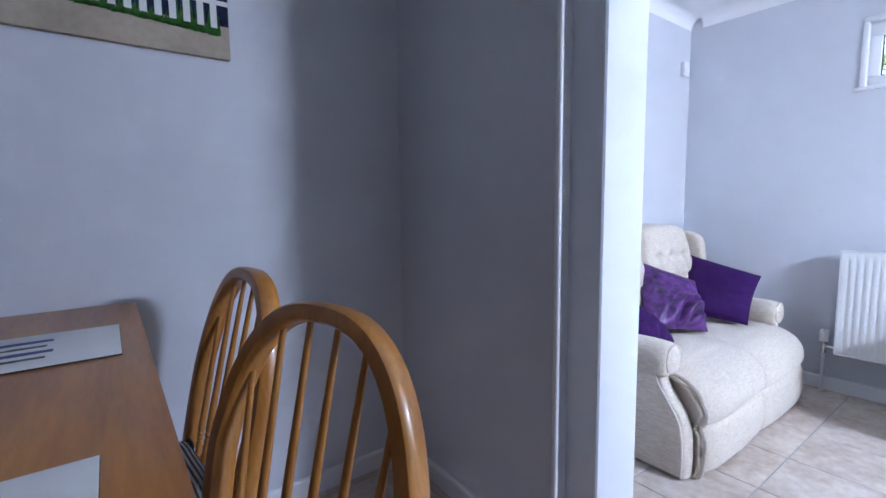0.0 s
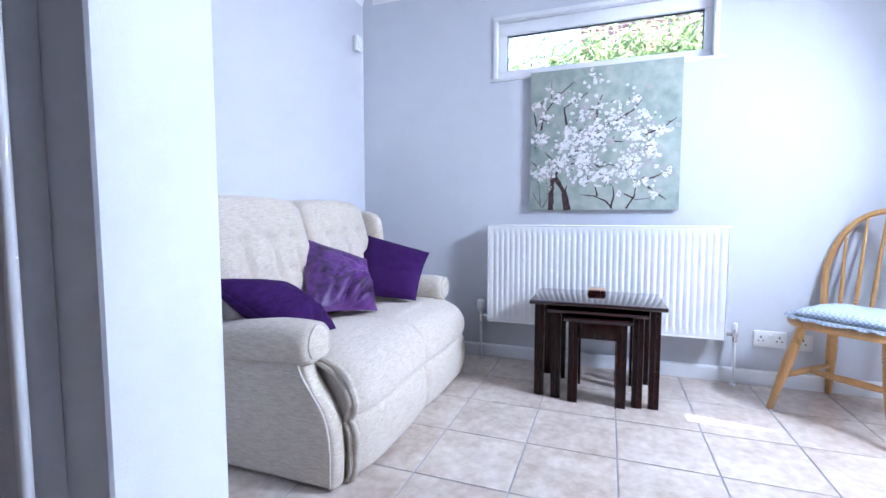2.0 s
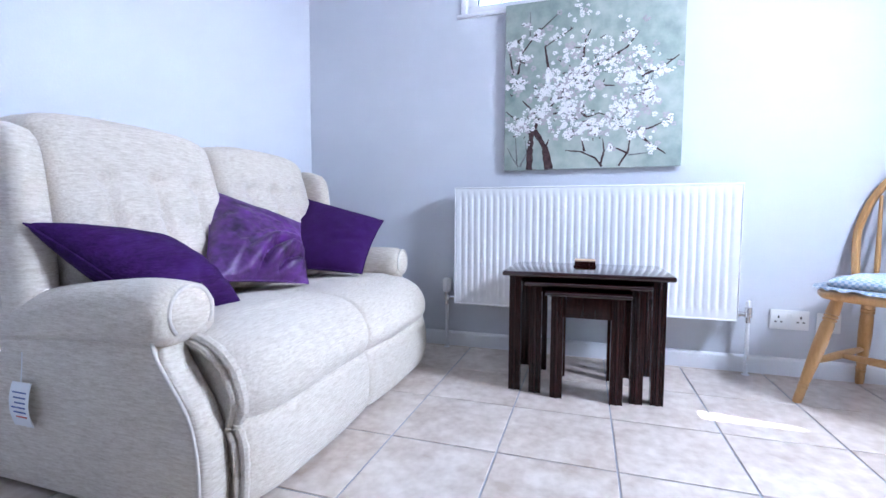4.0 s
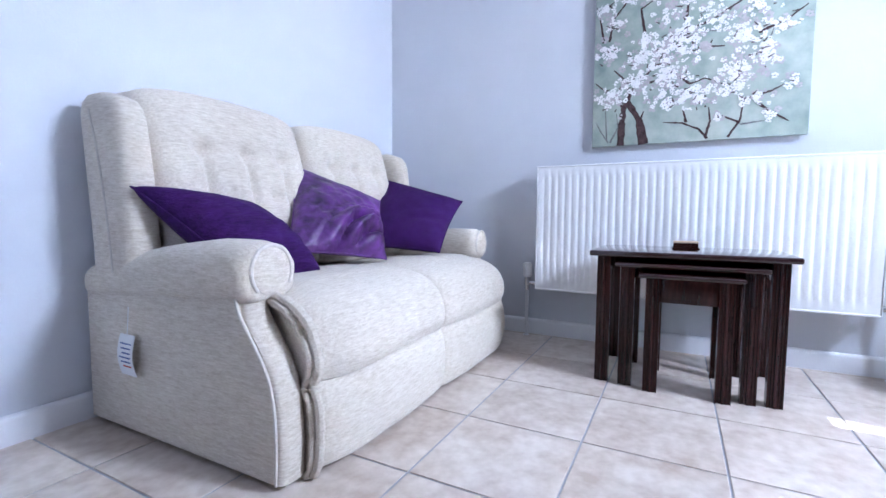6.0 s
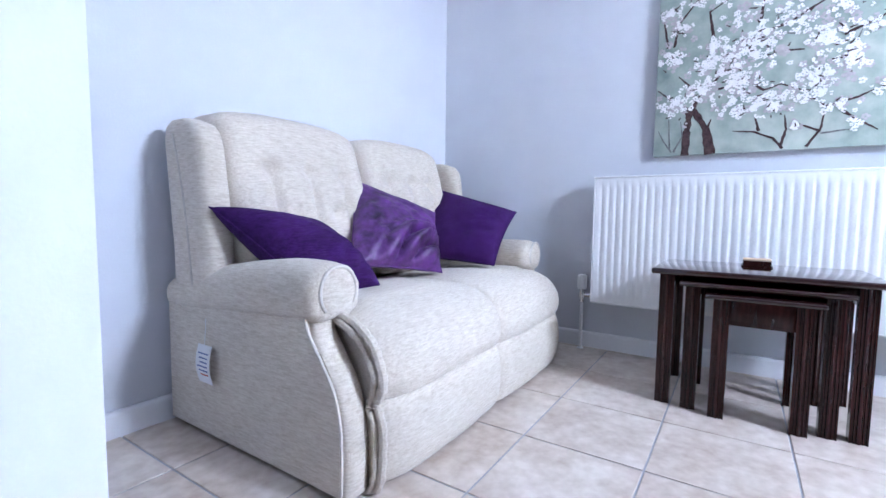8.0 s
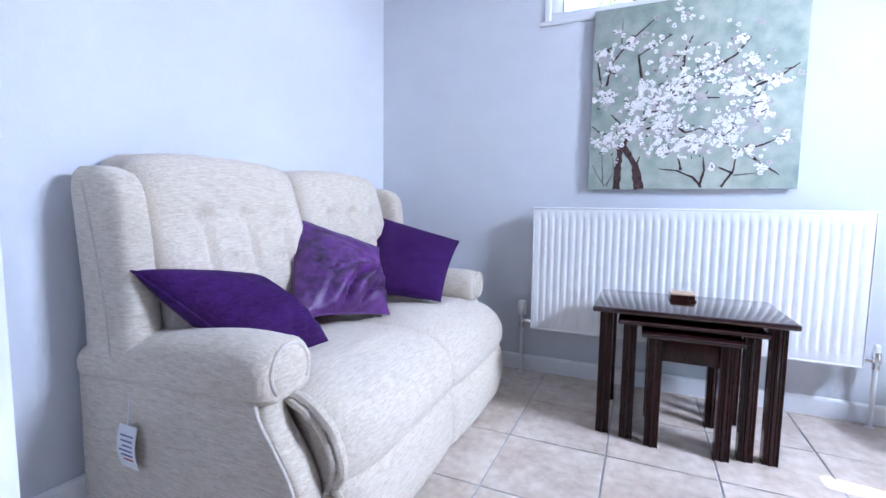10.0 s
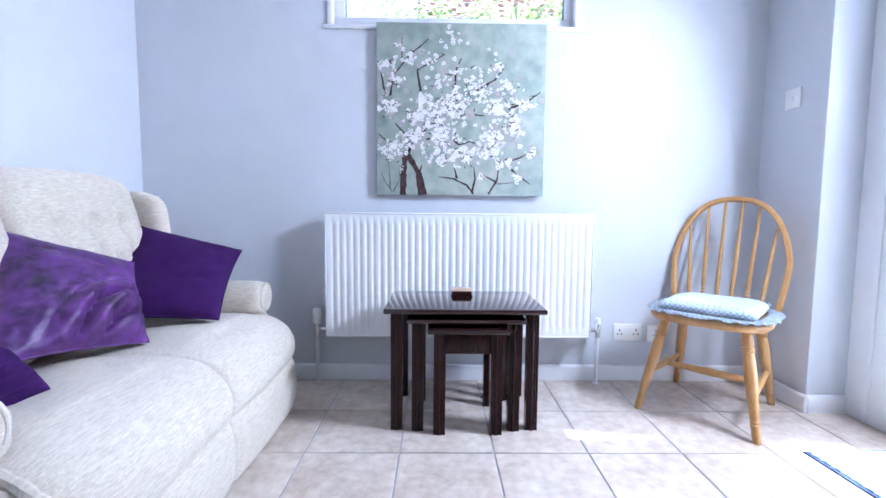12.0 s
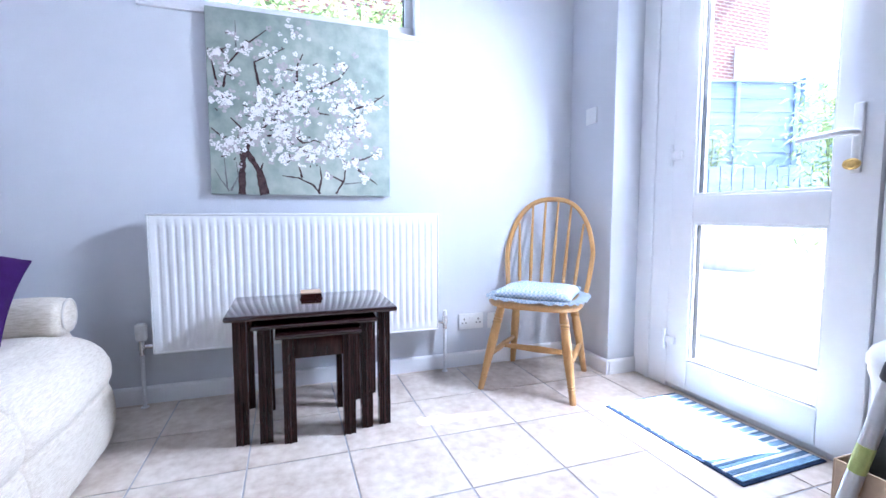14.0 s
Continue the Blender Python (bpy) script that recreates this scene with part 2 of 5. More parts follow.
def tube(bm, pts, radius, seg=10, close=False):
    """A round rod along points; radius is a number or one for each point."""
    pts = [Vector(p) for p in pts]
    rs = radius if isinstance(radius, (list, tuple)) else [radius] * len(pts)
    rings, up = [], None
    n = len(pts)
    for i, p in enumerate(pts):
        d = (pts[(i + 1) % n] - pts[i - 1]) if close else (pts[min(i + 1, n - 1)] - pts[max(i - 1, 0)])
        d.normalize()
        if up is None:
            up = Vector((0, 0, 1)) if abs(d.z) < 0.9 else Vector((1, 0, 0))
        side = d.cross(up).normalized()
        up = side.cross(d).normalized()
        rings.append([bm.verts.new(p + rs[i] * (math.cos(2 * math.pi * k / seg) * side + math.sin(2 * math.pi * k / seg) * up)) for k in range(seg)])
    pairs = list(zip(rings, rings[1:])) + ([(rings[-1], rings[0])] if close else [])
    for a, b in pairs:
        for k in range(seg):
            bm.faces.new((a[k], a[(k + 1) % seg], b[(k + 1) % seg], b[k]))
    if not close:
        bm.faces.new(rings[0])
        bm.faces.new(rings[-1][::-1])
    return bm


def prism(bm, poly, axis, lo, hi, bevel=0.0, seg=3):
    """Extrudes a polygon of pairs along an axis (0, 1, 2) from lo to hi."""
    def place(p, w):
        q = list(p)
        q.insert(axis, w)
        return q
    a = [bm.verts.new(place(p, lo)) for p in poly]
    b = [bm.verts.new(place(p, hi)) for p in poly]
    fs = [bm.faces.new(a), bm.faces.new(b[::-1])]
    for k in range(len(poly)):
        bm.faces.new((a[k - 1], b[k - 1], b[k], a[k]))
    if bevel:
        es = [e for f in fs for e in f.edges]
        bmesh.ops.bevel(bm, geom=es, offset=bevel, segments=seg, affect="EDGES", profile=0.5)
    return bm


def finish(ob, bm, mat, smooth=True):
    bmesh.ops.recalc_face_normals(bm, faces=bm.faces)
    bm.to_mesh(ob.data)
    bm.free()
    ob.data.materials.append(mat)
    for p in ob.data.polygons:
        p.use_smooth = smooth
    if smooth:
        ob.data.set_sharp_from_angle(angle=radians(38))
    return ob


def part(name, bm, mat, parent, label="", at=None):
    """One mesh under a thing or part. at: the world place that the mesh's numbers are shifted by."""
    ob = finish(new(name, bpy.data.meshes.new(name)), bm, mat)
    ob.parent = parent
    if at is not None:
        ob.location = -Vector(at)
    return tagged(ob, label)


def thing(name, label, category, at=(0, 0, 0), group="", kind="", turn=0):
    ob = new(name)
    ob.matrix_basis = pose(*at, 0, 0, turn)
    return tagged(ob, label, category, group, kind)


def solid(name, bm, mat, label, category, kind=""):
    return tagged(finish(new(name, bpy.data.meshes.new(name)), bm, mat), label, category, "", kind)


B = bmesh.new

# ---- structure ----
NORTH, DINING, EAST, SOUTH, DOORY, WEST, HIGH = 1.53, 1.60, 3.66, -1.55, -1.73, -3.0, 2.42
solid("wall_dining", box(B(), (WEST - 0.12, DINING, -0.02), (1.45, DINING + 0.12, HIGH)), WALL, "lilac-grey painted wall beside the dining table", "wall", "structure")
solid("wall_north", box(B(), (1.452, NORTH, -0.02), (EAST + 0.25, NORTH + 0.19, HIGH)), WALL, "pale lilac-grey painted plaster wall behind the sofa", "wall", "structure")
solid("wall_west", box(B(), (WEST - 0.12, -2.0, -0.02), (WEST, DINING, HIGH)), WALL, "plain pale painted end wall of the dining area", "wall", "structure")
WY0, WY1, WZ0, WZ1 = -0.612, 0.592, 1.765, 2.115
bm = B()
box(bm, (EAST, -2.0, -0.02), (EAST + 0.25, WY0, HIGH))
box(bm, (EAST, WY1, -0.02), (EAST + 0.25, NORTH, HIGH))
box(bm, (EAST, WY0, -0.02), (EAST + 0.25, WY1, WZ0))
box(bm, (EAST, WY0, WZ1), (EAST + 0.25, WY1, HIGH))
solid("wall_east", bm, WALL, "pale lilac-grey wall with a high narrow window", "wall", "structure")
bm = B()
box(bm, (3.28, -2.0, -0.02), (EAST, SOUTH, HIGH), 0.006)
solid("wall_pier", bm, WALL, "pale painted return wall beside the glazed door", "wall", "structure")
bm = B()
box(bm, (WEST, -2.0, -0.02), (2.16, DOORY - 0.02, HIGH))
box(bm, (2.16, -2.0, 2.16), (3.28, DOORY - 0.02, HIGH))
solid("wall_south", bm, WALL, "pale painted wall around the garden door", "wall", "structure")
# Unseen L-shaped slab, added to trim the sun through the door to a sliver.
solid("eave", box(box(B(), (-3.2, -2.78, 2.30), (2.78, -2.001, 2.42), 0.01), (2.78, -2.78, 2.30), (3.4, -2.48, 2.42), 0.01), GLOSS, "unseen white eave slab added to shade the door from the sun", "eave", "structure")
bm = B()
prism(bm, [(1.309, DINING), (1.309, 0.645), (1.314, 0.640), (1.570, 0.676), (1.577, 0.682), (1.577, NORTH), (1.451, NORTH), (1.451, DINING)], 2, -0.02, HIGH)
solid("wall_stub", bm, STUB, "end of the partition wall, lightened as if lit", "wall", "structure")
bm = B()
poly = [(1.258, DINING), (1.258, 0.775)]
poly += [(1.285 - 0.027 * math.cos(a), 0.775 - 0.027 * math.sin(a)) for a in [math.pi / 2 * k / 8 for k in range(1, 9)]]
poly += [(1.308, 0.748), (1.308, DINING)]
prism(bm, poly, 2, -0.02, HIGH)
solid("wall_lining", bm, WALL, "lilac-grey lining of the partition with a rounded edge", "wall", "structure")
# White rod added to give the rounded lining edge its bright highlight line.
solid("edge_highlight_rod", tube(B(), [(1.250, 0.742, 0.0), (1.250, 0.742, HIGH - 0.001)], 0.0095, 14), GLOSS, "glossy white rod added as the bright line on the partition edge", "trim", "structure")
solid("ceiling", box(B(), (WEST - 0.1, -2.0, HIGH), (EAST + 0.25, NORTH + 0.19, HIGH + 0.1)), CEIL, "white painted ceiling", "ceiling", "structure")


def cove(length_axis, lo, hi, fixed, way):
    """Plaster coving with a hollow section, along x (0) or y (1)."""
    r = 0.075
    sec = [(0, 0), (0, -r)] + [(way * (r - r * math.cos(a)), -r + r * math.sin(a)) for a in [math.pi / 2 * k / 8 for k in range(1, 8)]] + [(way * r, 0)]
    return prism(B(), [(fixed + p, HIGH - 0.001 + q) for p, q in sec], length_axis, lo, hi)


solid("coving_north", cove(0, 1.578, EAST - 0.001, NORTH - 0.001, -1), CEIL, "white hollow plaster coving", "coving", "structure")
solid("coving_east", cove(1, SOUTH + 0.001, NORTH - 0.078, EAST - 0.001, -1), CEIL, "white hollow plaster coving", "coving", "structure")


def skirting(name, a, b, way):
    """A skirting board with a rounded top from a to b; way: the side that it stands out to."""
    a, b, w = Vector((*a, 0)), Vector((*b, 0)), Vector((*way, 0))
    bm = B()
    sec = [(0, 0.0), (0.016, 0.0), (0.016, 0.068), (0.013, 0.077), (0.007, 0.081), (0, 0.082)]
    ra = [bm.verts.new(a + w * p + Vector((0, 0, q))) for p, q in sec]
    rb = [bm.verts.new(b + w * p + Vector((0, 0, q))) for p, q in sec]
    bm.faces.new(ra), bm.faces.new(rb[::-1])
    for k in range(len(sec)):
        bm.faces.new((ra[k - 1], rb[k - 1], rb[k], ra[k]))
    return solid(name, bm, GLOSS, "white gloss skirting board", "skirting", "structure")


skirting("baseboard_north", (1.578, NORTH - 0.001), (EAST - 0.001, NORTH - 0.001), (0, -1))
skirting("baseboard_east", (EAST - 0.001, SOUTH + 0.001), (EAST - 0.001, NORTH - 0.018), (-1, 0))
skirting("baseboard_pier", (3.265, SOUTH + 0.001), (EAST - 0.018, SOUTH + 0.001), (0, 1))
skirting("baseboard_return", (3.279, DOORY), (3.279, SOUTH), (-1, 0))
skirting("baseboard_dining", (WEST, DINING - 0.001), (1.257, DINING - 0.001), (0, -1))
skirting("baseboard_lining", (1.257, 0.76), (1.257, DINING - 0.018), (-1, 0))

# ---- high window ----
win = tagged(new("window_1"), "white framed narrow high window with clear glass", "window", "", "structure")
bm = B()
for lo, hi in (((3.650, WY0 - 0.012, WZ1 - 0.004), (3.700, WY1 + 0.012, WZ1 + 0.022)), ((3.650, WY0 - 0.012, WZ0), (3.700, WY0 + 0.014, WZ1 - 0.005)), ((3.650, WY1 - 0.014, WZ0), (3.700, WY1 + 0.012, WZ1 - 0.005))):
    box(bm, lo, hi, 0.004)
part("architrave", bm, GLOSS, win)
bm = B()
gy0, gy1, gz0, gz1 = -0.560, 0.531, 1.822, 2.040
for lo, hi in (((3.705, WY0 + 0.001, gz1), (3.765, WY1 - 0.001, WZ1 - 0.001)), ((3.705, WY0 + 0.001, WZ0 + 0.001), (3.765, WY1 - 0.001, gz0)), ((3.705, WY0 + 0.001, gz0), (3.765, gy0, gz1)), ((3.705, gy1, gz0), (3.765, WY1 - 0.001, gz1))):
    box(bm, lo, hi, 0.005)
part("window_frame", bm, UPVC, win)
bm = B()
for lo, hi in (((3.728, gy0, gz1 - 0.005), (3.742, gy1, gz1 + 0.001)), ((3.728, gy0 - 0.001, gz0), (3.742, gy0 + 0.004, gz1)), ((3.728, gy1 - 0.004, gz0), (3.742, gy1 + 0.001, gz1))):
    box(bm, lo, hi)
part("gasket", bm, RUBBER, win, "thin black glazing seal")
part("window_sill", box(B(), (3.647, WY0 - 0.045, 1.744), (3.704, WY1 + 0.035, 1.765), 0.005), GLOSS, win)
p = part("pane", box(B(), (3.734, gy0, gz0), (3.738, gy1, gz1)), GLASS, win)
p.visible_shadow = False

# ---- glazed garden door ----
door = tagged(new("door_1"), "white plastic half-glazed garden door, closed", "door", "", "structure")
DX0, DX1 = 2.245, 3.050
bm = B()
for lo, hi in (((DX1 + 0.004, DOORY - 0.06, 0), (3.279, DOORY + 0.012, 2.158)), ((2.161, DOORY - 0.06, 0), (DX0 - 0.004, DOORY + 0.012, 2.158)), ((DX0 - 0.003, DOORY - 0.06, 2.09), (DX1 + 0.003, DOORY + 0.012, 2.158)), ((DX0 - 0.003, DOORY - 0.06, 0), (DX1 + 0.003, DOORY + 0.004, 0.028))):
    box(bm, lo, hi, 0.006)
part("door_frame", bm, UPVC, door)
part("frame_bead", box(B(), (3.165, DOORY + 0.013, 0.0), (3.19, DOORY + 0.02, 2.15), 0.003), UPVC, door)
px0, px1 = 2.378, 2.930
bm = B()
for lo, hi in (((DX0, -1.0, 0.03), (px0, 0, 2.086)), ((px1, -1.0, 0.03), (DX1, 0, 2.086)), ((px0, -1.0, 0.03), (px1, 0, 0.167)), ((px0, -1.0, 0.819), (px1, 0, 0.939)), ((px0, -1.0, 1.96), (px1, 0, 2.086))):
    box(bm, (lo[0], DOORY - 0.055, lo[2]), (hi[0], DOORY + 0.022, hi[2]), 0.004)
leaf = part("door_leaf", bm, UPVC, door)
for z0, z1 in ((0.167, 0.819), (0.939, 1.96)):
    bm = B()
    e = 0.012
    for lo, hi in (((px0, z0), (px0 + e, z1)), ((px1 - e, z0), (px1, z1)), ((px0 + e, z0), (px1 - e, z0 + e)), ((px0 + e, z1 - e), (px1 - e, z1))):
        box(bm, (lo[0], DOORY - 0.030, lo[1]), (hi[0], DOORY + 0.014, hi[1]), 0.003)
    part("glazing_bead", bm, UPVC, leaf)
    part("gasket", box(B(), (px1 - e - 0.004, DOORY - 0.02, z0 + e), (px1 - e - 0.001, DOORY + 0.002, z1 - e)), RUBBER, leaf, "black glazing seal")
    p = part("pane", box(B(), (px0 + 0.004, DOORY - 0.018, z0 + 0.004), (px1 - 0.004, DOORY - 0.014, z1 - 0.004)), GLASS, leaf)
    p.visible_shadow = False
for z in (0.245, 1.132, 1.93):
    bm = B()
    tube(bm, [(DX1 + 0.004, DOORY + 0.030, z - 0.05), (DX1 + 0.004, DOORY + 0.030, z + 0.05)], 0.009)
    box(bm, (DX1 - 0.055, DOORY + 0.018, z - 0.018), (DX1 + 0.006, DOORY + 0.034, z + 0.018), 0.004)
    part("hinge", bm, UPVC, door)
bm = B()
box(bm, (2.295, DOORY + 0.022, 0.99), (2.325, DOORY + 0.034, 1.215), 0.005, 3)
tube(bm, [(2.31, DOORY + 0.03, 1.12), (2.31, DOORY + 0.075, 1.12), (2.325, DOORY + 0.082, 1.12), (2.40, DOORY + 0.082, 1.116), (2.462, DOORY + 0.078, 1.112)], [0.011, 0.011, 0.012, 0.011, 0.010])
part("door_handle", bm, PLASTIC, door, "white lever handle on a long backplate")
bm = B()
box(bm, (2.307, DOORY + 0.034, 1.015), (2.313, DOORY + 0.058, 1.03), 0.001)
tube(bm, [(2.31 + 0.020 * math.cos(a) - 0.006, DOORY + 0.062, 1.018 + 0.013 * math.sin(a)) for a in [2 * math.pi * k / 14 for k in range(14)]], 0.006, 6, True)
box(bm, (2.292, DOORY + 0.059, 1.008), (2.318, DOORY + 0.065, 1.028), 0.002)
part("key", bm, BRASS, door, "brass key in the lock")


# ---- sofa ----
sofa = thing("sofa", "cream chenille two-seat high-back sofa against the wall", "sofa", (2.71, 1.08, 0))
SO = (2.71, 1.08, 0)
SX0, SX1 = 2.03, 3.44


def flip(x, far):
    return SX0 + SX1 - x if far else x


def curve(pts, n):
    """Points along a smooth line through pts, n steps between two of them."""
    out = []
    for i in range(len(pts) - 1):
        p0, p1, p2, p3 = (Vector(pts[max(0, min(len(pts) - 1, i + k))]) for k in (-1, 0, 1, 2))
        for k in range(n):
            t = k / n
            out.append(0.5 * (2 * p1 + (p2 - p0) * t + (2 * p0 - 5 * p1 + 4 * p2 - p3) * t * t + (3 * p1 - p0 - 3 * p2 + p3) * t ** 3))
    return out + [Vector(pts[-1])]


def loft(rings, close=True):
    """Skins rings of points that have the same count, with both ends capped."""
    bm = B()
    vs = [[bm.verts.new(p) for p in ring] for ring in rings]
    n = len(vs[0])
    for a, b in zip(vs, vs[1:]):
        for k in range(n if close else n - 1):
            bm.faces.new((a[k], a[(k + 1) % n], b[(k + 1) % n], b[k]))
    bm.faces.new(vs[0][::-1]), bm.faces.new(vs[-1])
    return bm


# the line of the sofa side's front, from under the arm scroll down to the floor
FRONT = [(0.862, 0.425), (0.848, 0.385), (0.805, 0.325), (0.766, 0.265), (0.748, 0.20), (0.742, 0.12), (0.745, 0.02)]
side = [(1.495, 0.02), (1.495, 0.44), (0.862, 0.44)] + [tuple(p) for p in curve(FRONT, 4)]
for far in (False, True):
    x0, x1 = sorted((flip(SX0 + 0.006, far), flip(SX0 + 0.082, far)))
    part("side_panel", prism(B(), side, 0, x0, x1, 0.006), FABRIC, sofa, at=SO)
    line = curve(FRONT, 5)
    rings = []
    for k, p in enumerate(line):
        w = 0.030 + 0.008 * min(1, k / 8)
        cx = flip(SX0 + 0.048 + 0.012 * max(0, 1 - k / 8), far)
        rings.append([(cx + w * math.cos(a), p.x - 0.004 - 0.020 * max(0, math.sin(a)) ** 0.7, p.y) for a in [math.pi * q / 10 for q in range(11)]] + [(cx - w, p.x + 0.02, p.y), (cx + w, p.x + 0.02, p.y)])
    part("arm_facing", loft(rings), FABRIC, sofa, "curved padded front of the arm", at=SO)
    for w in (0.009, 0.086):
        part("piping", tube(B(), [(flip(SX0 + w, far), p.x - 0.004, p.y) for p in line], 0.0042, 8), PIPING, sofa, at=SO)
    # rolled arm: a horseshoe section run from the wing to the front scroll
    rings = []
    stations = [1.47 - 0.045 * k for k in range(14)] + [0.862, 0.845, 0.832, 0.824, 0.820]
    acx = flip(SX0 + 0.079, far)
    for y in stations:
        f = (1.47 - y) / 0.65
        shrink = 1.0 if y > 0.865 else 1 - 0.30 * (1 - math.sqrt(max(0, 1 - ((0.865 - y) / 0.046) ** 2)))
        top = 0.553 - 0.075 * max(0, 1 - f * 1.25) ** 1.4
        low = 0.373 + 0.034 * f
        cz, hz, hx = (top + low) / 2, (top - low) / 2 * shrink, 0.088 * shrink
        ring = []
        for q in range(28):
            a = 2 * math.pi * q / 28
            ca, sa = math.cos(a), math.sin(a)
            e = 0.62 if sa < 0 else 0.92
            pleat = 0.0022 * math.sin(9 * a) * max(0, 1 - abs(y - 0.84) / 0.05)
            ring.append((acx + (hx + pleat) * math.copysign(abs(ca) ** e, ca), y, cz + (hz + pleat) * math.copysign(abs(sa) ** e, sa) + 0.0025 * noise.noise(Vector((y * 7, a, 2)))))
        rings.append(ring)
    part("armrest", loft(rings), FABRIC_ARM, sofa, at=SO)
    cz = 0.482
    disc = [(acx + 0.054 * math.cos(a), cz + 0.058 * math.sin(a)) for a in [2 * math.pi * q / 28 for q in range(28)]]
    rings = [[(acx + (x - acx) * r, y, cz + (z - cz) * r) for x, z in disc] for r, y in ((1.0, 0.830), (1.0, 0.818), (0.88, 0.8135), (0.4, 0.8125))]
    part("scroll_panel", loft(rings), FABRIC, sofa, at=SO)
    s = -1 if far else 1
    ring = [(acx + s * 0.058 * math.cos(t), 0.8185, cz + 0.061 * math.sin(t)) for t in [math.radians(-32 + 13.5 * k) for k in range(20)]]
    part("scroll_piping", tube(B(), ring, 0.0048, 8), PIPING, sofa, at=SO)
    # wing: upright padded side of the back, rolled to the front and leaning back
    rings = []
    for k in range(17):
        f = k / 16
        z = 0.43 + 0.53 * f
        cap = 1.0 if f < 0.82 else math.sqrt(max(0.02, 1 - ((f - 0.82) / 0.19) ** 2))
        fy = 1.240 + 0.012 * f + 0.035 * f ** 3
        by = 1.445 + 0.055 * f
        hx = (0.052 - 0.008 * f) * (0.45 + 0.55 * cap)
        mid, hy = (fy + by) / 2 + (1 - cap) * 0.03, (by - fy) / 2 * (0.25 + 0.75 * cap)
        cx = flip(SX0 + 0.046 - 0.008 * f, far)
        ring = []
        for q in range(24):
            a = 2 * math.pi * q / 24
            ca, sa = math.cos(a), math.sin(a)
            ring.append((cx + hx * math.copysign(abs(ca) ** 0.6, ca), mid + hy * math.copysign(abs(sa) ** 0.55, sa), z - 0.03 * (1 - cap)))
        rings.append(ring)
    part("wing", loft(rings), FABRIC, sofa, at=SO)
    seam = [(flip(SX0 - 0.0055 - 0.001 * k / 10, far), 1.325 + 0.045 * (k / 10) + 0.040 * (k / 10) ** 3, 0.455 + 0.044 * k) for k in range(11)]
    part("wing_piping", tube(B(), seam, 0.0035, 8), PIPING, sofa, at=SO)
part("back_panel", box(B(), (SX0 + 0.03, 1.44, 0.03), (SX1 - 0.03, 1.512, 0.88), 0.02), FABRIC, sofa, at=SO)
MID = 2.715
for k, (a, b) in enumerate(((2.125, MID - 0.002), (MID + 0.002, 3.285))):
    cx = (a + b) / 2

    def puff(p, cx=cx, a=a, b=b, k=k):
        u = (p.x - cx) / ((b - a) / 2)
        q = Vector(p)
        top = max(0, (p.z - 0.5) / 0.48)
        outer = max(0, -u if k == 0 else u)
        q.x += (-1 if k == 0 else 1) * 0.022 * outer * top ** 2
        q.z -= (0.022 * abs(u) ** 5 + 0.012 * u * u) * top
        front = p.y < 1.36
        if front:
            bulge = 0.030 * (1 - u ** 4) + 0.02 * math.cos((p.z - 0.62) * 5)
            q.y -= bulge
            for bz, xs in ((0.815, (-0.52, 0, 0.52)), (0.675, (-0.30, 0.30))):
                for bx in xs:
                    d2 = ((u - bx) * 0.28) ** 2 + (p.z - bz) ** 2
                    q.y += 0.025 * math.exp(-d2 / 0.0009)
            for bx in (-0.52, 0, 0.52):
                if 0.58 < p.z < 0.83:
                    q.y += 0.022 * math.exp(-((u - bx) * 0.28) ** 2 / 0.00022) * math.sin(math.pi * (p.z - 0.58) / 0.25)
            q.y += 0.007 * math.exp(-((p.z - 0.815) / 0.022) ** 2) * max(0, 1 - u ** 4)
            q.y += 0.003 * noise.noise(p * 7)
        q.y += 0.23 * (q.z - 0.42)
        q.y = min(q.y, 1.522)
        return q

    part("back_cushion", rbox(B(), (a, 1.22, 0.42), (b, 1.41, 0.998), 0.050, 60, puff), FABRIC_TOP, sofa, "buttoned back cushion", at=SO)
    rim = [puff(Vector((a + 0.06 + (b - a - 0.12) * i / 24, 1.375, 0.996))) + Vector((0, 0.0, 0.001)) for i in range(25)]
    part("top_piping", tube(B(), rim, 0.004, 8), PIPING, sofa, at=SO)
